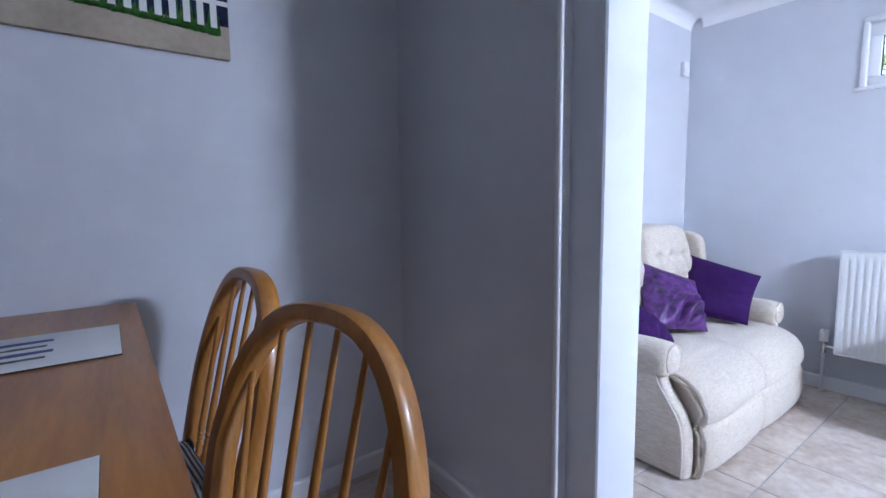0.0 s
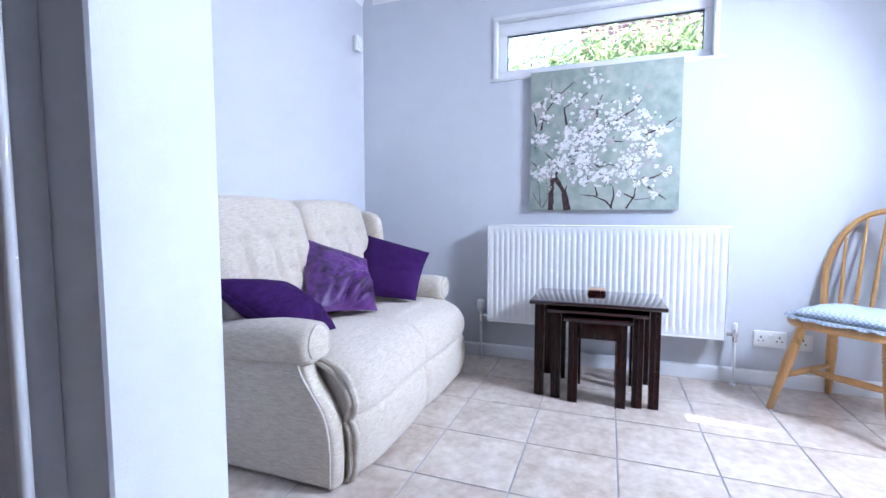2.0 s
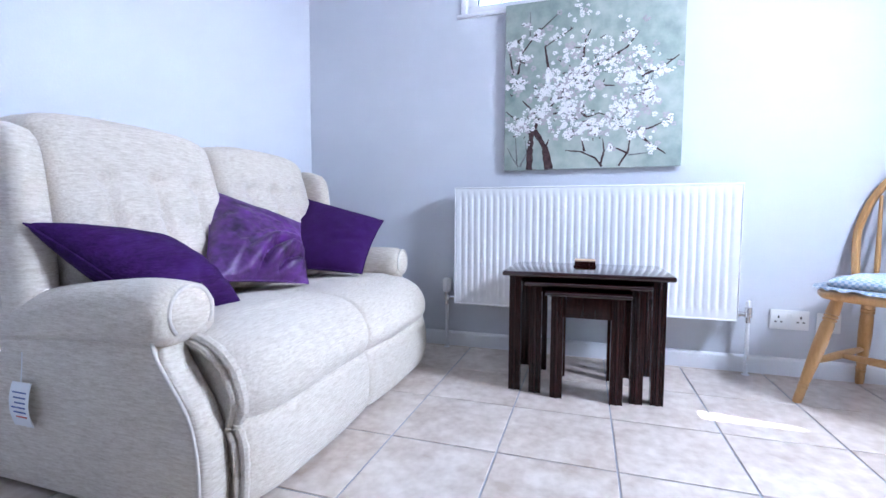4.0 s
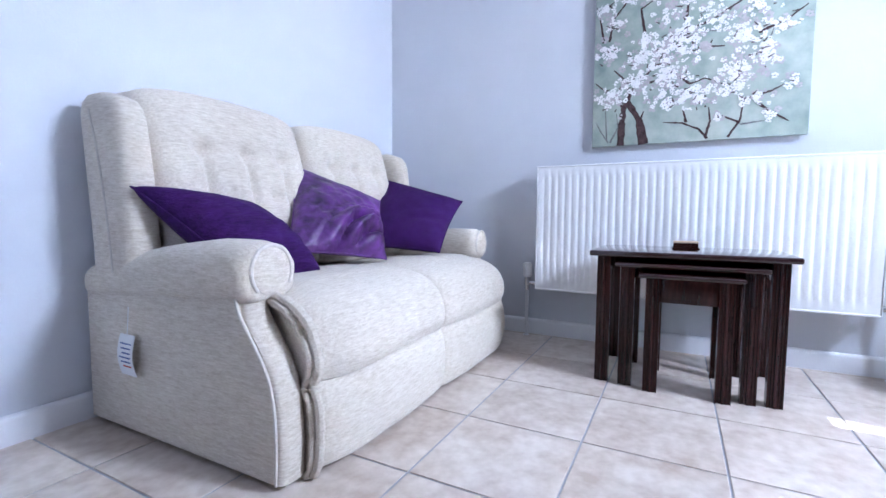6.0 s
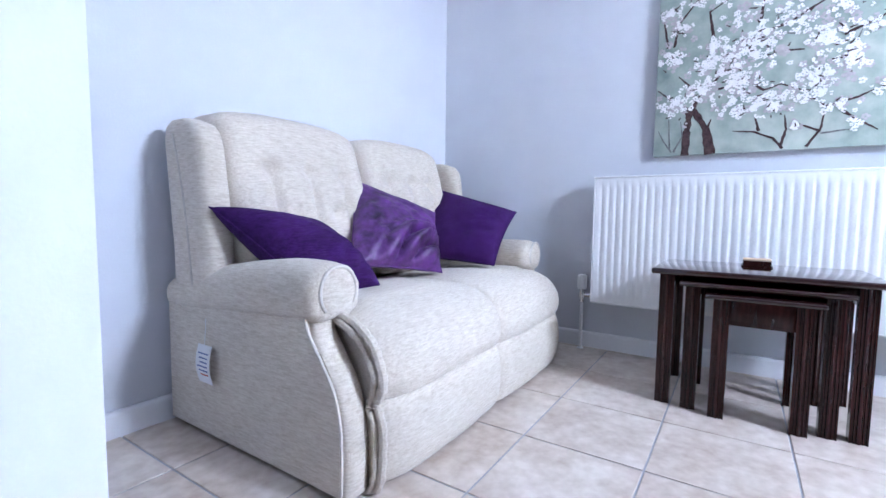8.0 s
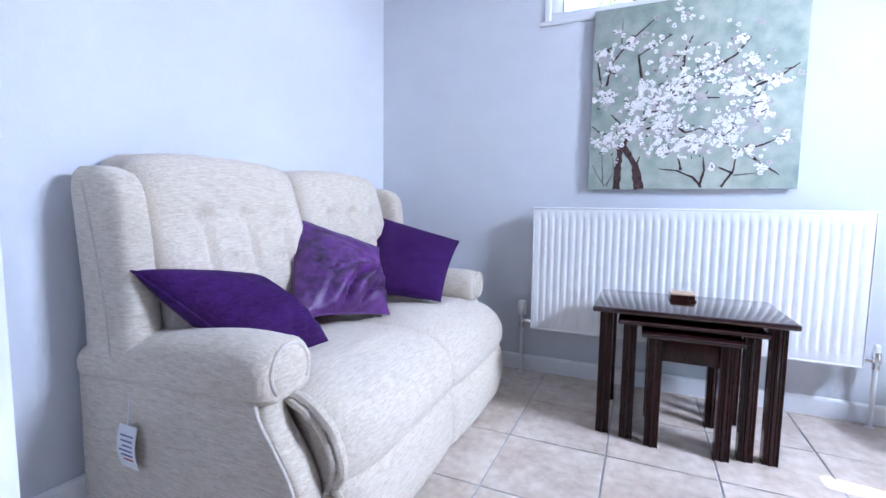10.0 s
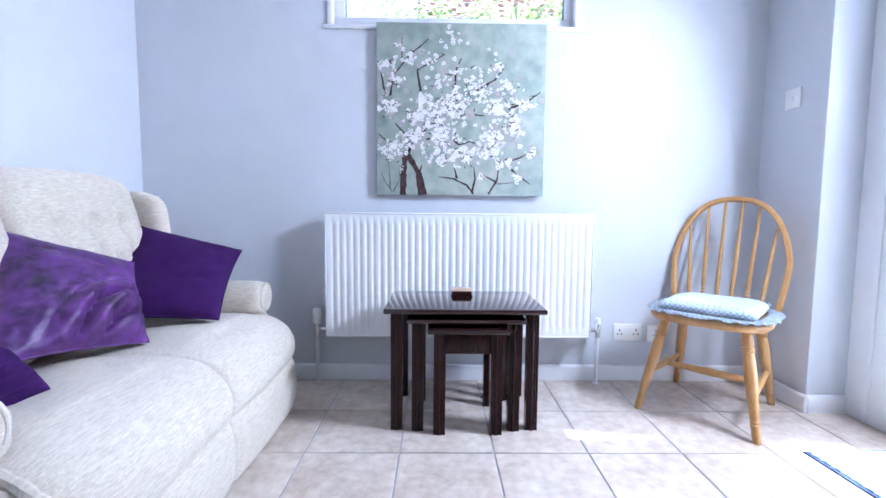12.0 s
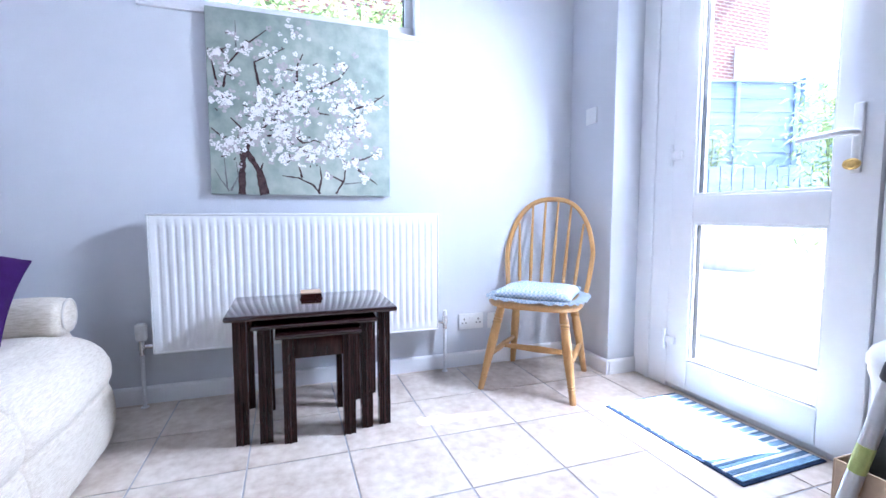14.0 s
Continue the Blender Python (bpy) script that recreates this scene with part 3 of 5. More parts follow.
# seat and footrest: one soft line from the seat over the front down to the floor
SEAT = curve([(1.29, 0.40), (1.10, 0.425), (0.93, 0.436), (0.82, 0.430), (0.745, 0.408), (0.695, 0.368), (0.672, 0.318), (0.669, 0.268), (0.684, 0.231)], 6)
FOOT = curve([(0.686, 0.229), (0.672, 0.205), (0.664, 0.150), (0.666, 0.085), (0.680, 0.030), (0.70, 0.018)], 5)
for k, (a, b) in enumerate(((2.118, MID - 0.0006), (MID + 0.0006, 3.352))):
    for name, line, back in (("seat_cushion", SEAT, [(0.80, 0.229), (1.29, 0.26)]), ("footrest_panel", FOOT, [(0.80, 0.018), (0.80, 0.228)])):
        rings = []
        for i in range(33):
            u = -1 + 2 * i / 32
            u = math.copysign(1 - (1 - abs(u)) ** 1.6, u)
            x = (a + b) / 2 + u * (b - a) / 2
            outer = (u < 0) == (k == 0)
            tuck = (0.034 if outer else 0.013) * abs(u) ** (7 if outer else 26)
            ring = []
            for p in line:
                ease = max(0, min(1, (1.0 - p.x) / 0.2))
                dx = 0.0
                if outer and p.x > 0.80:
                    dx = -math.copysign(0.078, u) * min(1, (p.x - 0.80) / 0.06) * max(0, (abs(u) - 0.6) / 0.4)
                soft = 0.004 * noise.noise(Vector((x * 5, p.x * 7, p.y * 7)))
                ring.append((x + dx, p.x + tuck * ease + soft - 0.008 * (1 - u * u) * ease, p.y - tuck * (0.6 if p.y > 0.33 else 0) + soft + 0.010 * (1 - u * u) * (1 if p.x > 0.85 else 0)))
            rings.append(ring + [(x, *q) for q in back])
        part(name, loft(rings), FABRIC_TOP if name == "seat_cushion" else FABRIC_FOOT, sofa, at=SO)
part("seat_base", box(B(), (SX0 + 0.10, 0.78, 0.03), (SX1 - 0.10, 1.44, 0.22)), FABRIC, sofa, at=SO)
# loose gathered edges where the recliner fabric ends
for x, way in ((2.116, -1),):
    for line, wave, rad in (([p for p in SEAT if p.x < 0.835], 0.010, 0.0125), (FOOT, 0.005, 0.0105)):
        n = len(line)
        for row in (0, 1):
            edge = []
            for i, p in enumerate(line):
                f = i / (n - 1)
                wob = wave * (math.sin(f * 15 + row) + 0.6 * noise.noise(Vector((f * 9, x, row))))
                edge.append((x + way * (0.001 + 0.008 * row) + 0.4 * wob, p.x + 0.018 + 0.018 * row + wob * 0.6, p.y - 0.004 - 0.010 * row))
            part("frilled_edge", tube(B(), edge, [rad * (1 - 0.3 * row) + 0.0018 * math.sin(q * 1.9 + row) for q in range(n)], 8), FABRIC_TOP, sofa, "gathered fabric edge", at=SO)
tag = thing("sofa_tag", "white care label on a string at the sofa's side", "label", (2.02, 1.265, 0.24))
bm = B()
for i in range(8):
    z0, z1 = 0.185 + 0.11 * i / 8, 0.185 + 0.11 * (i + 1) / 8
    w = lambda z: 2.021 - 0.010 * math.sin((z - 0.185) / 0.11 * math.pi)
    vs = [bm.verts.new((w(z), y, z)) for y, z in ((1.225, z0), (1.295, z0), (1.295, z1), (1.225, z1))]
    bm.faces.new(vs)
bmesh.ops.remove_doubles(bm, verts=bm.verts, dist=0.0001)
bmesh.ops.solidify(bm, geom=bm.faces[:], thickness=0.0008)
part("card", bm, PAPER, tag, at=(2.02, 1.265, 0.24))
for k in range(6):
    z = 0.272 - 0.012 * k
    w = 2.021 - 0.010 * math.sin((z - 0.185) / 0.11 * math.pi) - 0.0012
    part("print_line", box(B(), (w - 0.0004, 1.235, z - 0.0018), (w, 1.285 - 0.006 * (k % 3), z + 0.0018)), RED if k == 5 else INK, tag, at=(2.02, 1.265, 0.24))
part("string", tube(B(), [(2.020, 1.263, 0.293), (2.024, 1.264, 0.33), (2.027, 1.265, 0.368)], 0.0012, 5), PAPER, tag, at=(2.02, 1.265, 0.24))


def cushion(name, label, corners, thick, mat, wrinkle=0.0, seed=0):
    """A scatter cushion stretched between four corners, full in the middle with pinched edges."""
    c = [Vector(p) for p in corners]
    mid = sum(c, Vector()) / 4
    nrm = (c[1] - c[3]).cross(c[2] - c[0]).normalized()
    n = 48
    bm = B()
    grid = {}
    for s in (1, -1):
        for i in range(n + 1):
            for j in range(n + 1):
                u, v = i / n, j / n
                rim = i in (0, n) or j in (0, n)
                if rim and s < 0:
                    grid[s, i, j] = grid[1, i, j]
                    continue
                a, b = 2 * u - 1, 2 * v - 1
                pin = 0.07
                uu = 0.5 + 0.5 * a * (1 - pin * (1 - b * b))
                vv = 0.5 + 0.5 * b * (1 - pin * (1 - a * a))
                p = c[0] * (1 - uu) * (1 - vv) + c[1] * uu * (1 - vv) + c[2] * uu * vv + c[3] * (1 - uu) * vv
                h = thick * ((1 - a * a) * (1 - b * b)) ** 0.42
                w = 0
                if wrinkle:
                    r = math.hypot(a - 1.15, 0.85 * (b - 1.05)) + 0.16 * noise.noise(Vector((a * 1.3, b * 1.3, seed)))
                    crest = abs(math.sin(8.5 * r + 0.6))
                    w = wrinkle * (2.0 * crest * max(0, 1 - abs(r - 0.75) / 0.8) ** 0.7 + 0.35 * noise.noise(Vector((a * 3, b * 3, seed + 5))) + 0.15 * noise.noise(Vector((a * 8, b * 8, seed + 5))))
                w += 0.006 * noise.noise(Vector((a * 2, b * 2, seed)))
                grid[s, i, j] = bm.verts.new(p + nrm * s * (h + (w * (1 - a ** 4) * (1 - b ** 4) if s > 0 else 0)) - Vector(mid))
    for s in (1, -1):
        for i in range(n):
            for j in range(n):
                f = [grid[s, i, j], grid[s, i + 1, j], grid[s, i + 1, j + 1], grid[s, i, j + 1]]
                bm.faces.new(f if s > 0 else f[::-1])
    th = thing(name, label, "cushion", mid, "scatter cushions on the sofa")
    part("cover", bm, mat, th)
    rim = []
    for k in range(4):
        for i in range(n):
            u, v = [(i / n, 0), (1, i / n), (1 - i / n, 1), (0, 1 - i / n)][k]
            a, b = 2 * u - 1, 2 * v - 1
            uu, vv = 0.5 + 0.5 * a * (1 - 0.07 * (1 - b * b)), 0.5 + 0.5 * b * (1 - 0.07 * (1 - a * a))
            rim.append(c[0] * (1 - uu) * (1 - vv) + c[1] * uu * (1 - vv) + c[2] * uu * vv + c[3] * (1 - uu) * vv - mid)
    part("seam", tube(B(), rim, 0.003, 6, True), mat, th)
    return th


cushion("scatter_cushion", "dark purple ribbed cushion slumped over the sofa arm", [(2.035, 1.245, 0.683), (2.165, 0.975, 0.450), (2.425, 0.960, 0.434), (2.375, 1.17, 0.620)], 0.090, RIB, 0.006, 3)
cushion("scatter_cushion", "shiny purple crushed velvet cushion propped on the sofa", [(2.687, 1.343, 0.808), (2.430, 1.112, 0.490), (2.793, 0.971, 0.446), (2.975, 1.130, 0.676)], 0.060, VELVET, 0.036, 8)
cushion("scatter_cushion", "plain dark purple cushion leaning on the sofa arm", [(3.290, 1.320, 0.798), (2.95, 1.22, 0.48), (3.030, 0.867, 0.460), (3.388, 0.931, 0.686)], 0.062, PURPLE, 0.003, 12)

# ---- nest of tables ----
def nest_table(label, x0, x1, y0, y1, top, over, thick, apron):
    """A table with reeded legs: legs between x0..x1 and y0..y1."""
    at = ((x0 + x1) / 2, (y0 + y1) / 2, 0)
    th = thing("nest_table", label, "table", at, "nest of tables")
    bm = B()
    box(bm, (x0 - over, y0 - over, top - thick), (x1 + over, y1 + over, top), 0.006, 3)
    part("tabletop", bm, TOPWOOD, th, "polished dark top", at=at)
    w, d = 0.046, 0.036
    for x in (x0, x1 - d):
        for y in (y0, y1 - w):
            marks = ((0, 0.0), (0.10, 0.0), (0.13, 0.004), (0.20, 0.004), (0.23, 0.0), (0.29, -0.001), (0.32, 0.003), (0.36, 0.003), (0.40, -0.002), (0.50, -0.004), (0.60, -0.002), (0.64, 0.003), (0.68, 0.003), (0.71, -0.001), (0.77, 0.0), (0.80, 0.004), (0.87, 0.004), (0.90, 0.0), (1, 0.0))
            fronts = [(x + q, y + w * f) for f, q in marks]
            backs = [(x + d - q, y + w * f) for f, q in reversed(marks)]
            part("leg", prism(B(), fronts + backs, 2, 0.0, top - thick), MAHOGANY, th, at=at)
    for y in (y0 + 0.010, y1 - 0.026):
        part("side_rail", box(B(), (x0 + d, y, top - thick - 0.075), (x1 - d, y + 0.016, top - thick), 0.002), MAHOGANY, th, at=at)
    if apron:
        part("front_apron", box(B(), (x0 + 0.014, y0 + w, top - thick - apron), (x0 + 0.030, y1 - w, top - thick), 0.002), MAHOGANY, th, at=at)
    part("back_apron", box(B(), (x1 - 0.026, y0 + w, top - thick - 0.07), (x1 - 0.010, y1 - w, top - thick), 0.002), MAHOGANY, th, at=at)
    return th


nest_table("largest dark mahogany table of a nest, polished top", 3.105, 3.47, -0.335, 0.243, 0.492, 0.026, 0.020, 0)
nest_table("middle dark mahogany table tucked under the largest", 3.095, 3.42, -0.262, 0.160, 0.452, 0.020, 0.016, 0)
nest_table("smallest dark mahogany table tucked innermost in the nest", 3.065, 3.36, -0.190, 0.075, 0.420, 0.024, 0.015, 0.085)
co = thing("coaster_set", "stack of dark wooden coasters in a holder on the table", "coasters", (3.385, -0.045, 0.492))
part("holder", box(B(), (-0.048, -0.048, 0.0), (0.048, 0.048, 0.005), 0.001), MAHOGANY, co)
for k in range(4):
    part("coaster", box(B(), (-0.043, -0.043, 0.006 + 0.0058 * k), (0.043, 0.043, 0.0112 + 0.0058 * k), 0.001), MAHOGANY if k < 3 else CARDBOARD, co)

# ---- radiator ----
RY0, RY1, RZ0, RZ1, RX = -0.690, 0.604, 0.256, 0.856, 3.547
rad = thing("radiator", "white ribbed double panel radiator on the wall", "radiator", (3.6, -0.04, RZ0))
RO = (3.6, -0.04, RZ0)
bm = B()
ribs = 38
step = (RY1 - RY0 - 0.05) / ribs
cols = [(0.0, RY0 + 0.006)]
for k in range(ribs):
    y = RY0 + 0.025 + step * k
    cols += [(0.0, y), (0.0, y + step * 0.28), (0.0018, y + step * 0.42), (0.004, y + step * 0.56), (0.004, y + step * 0.66), (0.0018, y + step * 0.80), (0.0, y + step * 0.92)]
cols.append((0.0, RY1 - 0.006))
rows = [(RZ0 + 0.004, 0), (RZ0 + 0.040, 0), (RZ0 + 0.058, 1), (RZ1 - 0.060, 1), (RZ1 - 0.042, 0), (RZ1 - 0.004, 0)]
g = [[bm.verts.new((RX + q * f, y, z)) for q, y in cols] for z, f in rows]
for r0, r1 in zip(g, g[1:]):
    for k in range(len(cols) - 1):
        bm.faces.new((r0[k], r0[k + 1], r1[k + 1], r1[k]))
part("front_panel", bm, ENAMEL, rad, at=RO)
part("back_panel", box(B(), (RX + 0.052, RY0 + 0.01, RZ0 + 0.01), (RX + 0.064, RY1 - 0.01, RZ1 - 0.01), 0.003), ENAMEL, rad, at=RO)
for y in (RY0, RY1 - 0.004):
    part("side_cover", box(B(), (RX - 0.002, y, RZ0 + 0.002), (RX + 0.066, y + 0.004, RZ1), 0.002), ENAMEL, rad, at=RO)
bm = B()
box(bm, (RX - 0.003, RY0 - 0.002, RZ1 - 0.006), (RX + 0.008, RY1 + 0.002, RZ1 + 0.002), 0.002)
box(bm, (RX + 0.058, RY0 - 0.002, RZ1 - 0.006), (RX + 0.067, RY1 + 0.002, RZ1 + 0.002), 0.002)
for k in range(80):
    y = RY0 + 0.01 + (RY1 - RY0 - 0.02) * k / 79
    box(bm, (RX + 0.008, y - 0.003, RZ1 - 0.003), (RX + 0.058, y + 0.003, RZ1 + 0.001))
part("top_grille", bm, ENAMEL, rad, at=RO)
part("bottom_edge", box(B(), (RX - 0.002, RY0 + 0.004, RZ0 - 0.003), (RX + 0.012, RY1 - 0.004, RZ0 + 0.006), 0.003), ENAMEL, rad, at=RO)
for y in (RY0 + 0.2, RY1 - 0.2):
    part("bracket", box(B(), (RX + 0.064, y - 0.015, RZ0 + 0.05), (EAST, y + 0.015, RZ1 - 0.05), 0.001), ENAMEL, rad, at=RO)


def pipe(name, label, y, knob):
    th = thing(name, label, "radiator valve", (3.605, y, 0), "radiator pipes")
    part("pipe", tube(B(), [(0, 0, 0), (0, 0, 0.24)], 0.0085, 12), GLOSS, th)
    part("collar", tube(B(), [(0, 0, 0.0), (0, 0, 0.007)], 0.016, 16), GLOSS, th)
    w = -1 if knob else 1
    bm = B()
    tube(bm, [(0, 0, 0.24), (0, 0, 0.262), (0, 0, 0.264), (0, 0, 0.290), (0, 0, 0.31)], [0.012, 0.012, 0.016, 0.016, 0.013], 12)
    tube(bm, [(0, 0, 0.277), (0, w * 0.03, 0.277), (0, w * 0.031, 0.277), (0, w * 0.058, 0.277)], [0.010, 0.010, 0.013, 0.013], 12)
    part("valve_body", bm, CHROME, th, "chrome valve body")
    if knob:
        bm = B()
        tube(bm, [(0, 0, 0.306), (0, 0, 0.315), (0, 0, 0.345), (0, 0, 0.372), (0, 0, 0.38)], [0.019, 0.023, 0.023, 0.021, 0.015], 20)
        part("thermostat_knob", bm, PLASTIC, th)
        for k in range(12):
            a = 2 * math.pi * k / 12
            part("grip", box(B(), (0.0225 * math.cos(a) - 0.0018, 0.0225 * math.sin(a) - 0.0018, 0.345), (0.0225 * math.cos(a) + 0.0018, 0.0225 * math.sin(a) + 0.0018, 0.374)), PLASTIC, th)
    else:
        part("cap", tube(B(), [(0, 0, 0.308), (0, 0, 0.335), (0, 0, 0.34)], [0.013, 0.011, 0.006], 14), PLASTIC, th)


pipe("radiator_valve", "white pipe with a thermostatic radiator valve", 0.660, True)
pipe("radiator_valve", "white pipe with a capped lockshield valve", -0.745, False)


# ---- sockets and switches ----
def plate(name, label, m, w, h, parts):
    th = thing(name, label, "socket" if "socket" in name else "switch")
    th.matrix_basis = m
    part("faceplate", box(B(), (-w / 2, -0.0001, -h / 2), (w / 2, 0.010, h / 2), 0.003), PLASTIC, th)
    for nm, lo, hi, mat in parts:
        part(nm, box(B(), lo, hi, 0.0004), mat, th)
    return th


def pins(cx):
    return [("pin_slot", (cx - 0.003, 0.0095, 0.006), (cx + 0.003, 0.0108, 0.018), DARK), ("pin_slot", (cx - 0.015, 0.0095, -0.012), (cx - 0.007, 0.0108, -0.006), DARK), ("pin_slot", (cx + 0.007, 0.0095, -0.012), (cx + 0.015, 0.0108, -0.006), DARK)]


EASTFACE = lambda y, z: pose(EAST, y, z, 0, 0, 90)
plate("wall_socket", "white double wall socket above the skirting", EASTFACE(-0.918, 0.255), 0.147, 0.087, pins(-0.042) + pins(0.042) + [("rocker", (-0.012, 0.0095, 0.012), (-0.004, 0.013, 0.028), PLASTIC), ("rocker", (0.004, 0.0095, 0.012), (0.012, 0.013, 0.028), PLASTIC)])
plate("wall_socket", "white single wall socket beside the chair", EASTFACE(-1.063, 0.250), 0.087, 0.087, pins(0.0) + [("rocker", (-0.032, 0.0095, 0.008), (-0.022, 0.013, 0.026), PLASTIC)])
plate("light_switch", "white light switch on the return wall", pose(3.46, SOUTH, 1.389), 0.087, 0.087, [("rocker", (-0.006, 0.0095, -0.012), (0.006, 0.014, 0.012), PLASTIC)])
al = thing("alarm_sensor", "small white wall sensor near the ceiling corner", "sensor", (3.555, NORTH, 2.06))
part("housing", box(B(), (-0.032, -0.036, -0.05), (0.032, 0.0, 0.05), 0.008, 3), PLASTIC, al)
part("lens", box(B(), (-0.020, -0.040, -0.036), (0.020, -0.034, 0.004), 0.004, 2), GLOSS, al)

# ---- blossom painting ----
PY0, PY1, PZ0, PZ1, PX = -0.457, 0.365, 0.946, 1.770, 3.632
pic = thing("wall_painting", "square canvas of white blossom branches on sage green", "painting", (PX, 0, 1.36))
PO = (PX, 0, 1.36)
part("canvas", box(B(), (PX, PY0, PZ0), (PX + 0.014, PY1, PZ1), 0.003), CANVAS, pic, at=PO)
part("stretcher_bar", box(B(), (PX + 0.0145, PY0 + 0.05, PZ0 + 0.1), (EAST, PY1 - 0.05, PZ0 + 0.14)), OAK, pic, at=PO)
rnd = random.Random(7)


def at_pic(u, v, lift):
    """u from the painting's near-sofa edge, v from its top, both 0 to 1."""
    return Vector((PX - lift, PY1 + (PY0 - PY1) * u, PZ1 + (PZ0 - PZ1) * v))


def stroke(bm, pts, w0, w1, lift):
    """A tapered brush stroke on the canvas along (u, v) points."""
    pts = [at_pic(u, v, lift) for u, v in pts]
    fine = []
    for i in range(len(pts) - 1):
        for k in range(6):
            fine.append(pts[i].lerp(pts[i + 1], k / 6))
    fine.append(pts[-1])
    prev = None
    for i, p in enumerate(fine):
        d = fine[min(i + 1, len(fine) - 1)] - fine[max(i - 1, 0)]
        s = Vector((0, -d.z, d.y)).normalized()
        w = (w0 + (w1 - w0) * i / (len(fine) - 1)) * (1 + 0.25 * rnd.uniform(-1, 1))
        j = Vector((0, rnd.uniform(-1, 1), rnd.uniform(-1, 1))) * min(w * 0.25, 0.0012)
        row = [p + j + s * w for w in (-w, w)]
        row = [(bm.verts.new(row[0])), bm.verts.new(p + j - Vector((0.0006, 0, 0))), bm.verts.new(row[1])]
        if prev:
            for a in (0, 1):
                bm.faces.new((prev[a], prev[a + 1], row[a + 1], row[a]))
        prev = row


trunks = [[(0.155, 1.0), (0.16, 0.88), (0.165, 0.80), (0.20, 0.72)], [(0.275, 1.0), (0.25, 0.87), (0.19, 0.77), (0.14, 0.75)]]
limbs = [[(0.165, 0.80), (0.13, 0.73), (0.08, 0.70), (0.01, 0.64)], [(0.20, 0.74), (0.16, 0.63), (0.11, 0.58)], [(0.25, 0.88), (0.27, 0.82)], [(0.26, 0.65), (0.33, 0.56), (0.45, 0.42)], [(0.42, 0.64), (0.49, 0.70), (0.56, 0.68), (0.66, 0.73)], [(0.28, 0.67), (0.36, 0.66)], [(0.08, 0.42), (0.10, 0.30), (0.18, 0.20), (0.32, 0.08)], [(0.05, 0.42), (0.03, 0.30), (0.01, 0.22)], [(0.26, 0.40), (0.24, 0.27), (0.40, 0.18)], [(0.46, 0.36), (0.47, 0.26), (0.50, 0.20)], [(0.48, 0.42), (0.58, 0.39), (0.70, 0.32), (0.76, 0.24)], [(0.52, 0.52), (0.64, 0.53)], [(0.78, 0.49), (0.90, 0.44), (0.97, 0.39)], [(0.72, 0.81), (0.84, 0.78), (0.90, 0.75)], [(0.79, 0.83), (0.85, 0.88), (0.92, 0.93)],
         [(0.58, 0.99), (0.54, 0.94), (0.46, 0.90), (0.37, 0.89)], [(0.57, 0.98), (0.59, 0.90), (0.58, 0.83)], [(0.48, 0.90), (0.46, 0.82)], [(0.67, 0.99), (0.72, 0.91), (0.73, 0.83)], [(0.72, 0.92), (0.62, 0.87)]]
twigs = [[(0.09, 0.98), (0.05, 0.92), (0.02, 0.86)], [(0.10, 0.98), (0.14, 0.90), (0.13, 0.82)], [(0.08, 0.96), (0.07, 0.80)], [(0.72, 0.93), (0.83, 0.92)], [(0.15, 0.20), (0.15, 0.06)], [(0.52, 0.43), (0.60, 0.45)], [(0.56, 0.34), (0.52, 0.35)], [(0.82, 0.55), (0.84, 0.48)]]
for group, w0, w1, name, mt in ((trunks, 0.019, 0.008, "painted_trunk", BARK), (limbs, 0.0055, 0.002, "painted_branch", BARK), (twigs, 0.004, 0.0015, "painted_twig", TWIG)):
    for line in group:
        bm = B()
        stroke(bm, line, w0, w1, 0.0012)
        part(name, bm, mt, pic, at=PO)


def bloom(bm, u, v, size, lift):
    c = at_pic(u, v, lift)
    c.y, c.z = min(PY1 - size, max(PY0 + size, c.y)), min(PZ1 - size, max(PZ0 + size, c.z))
    turn = rnd.uniform(0, 6)
    for k in range(5):
        a = turn + k * 2 * math.pi / 5 + rnd.uniform(-0.2, 0.2)
        if rnd.random() < 0.12:
            continue
        s = size * rnd.uniform(0.75, 1.1)
        mid = c + Vector((-0.0008 * rnd.random(), math.cos(a) * s * 0.58, math.sin(a) * s * 0.58))
        ring = [bm.verts.new(mid + Vector((0, math.cos(a + t) * s * 0.42, math.sin(a + t) * s * 0.38))) for t in [2 * math.pi * q / 6 for q in range(6)]]
        bm.faces.new(ring)


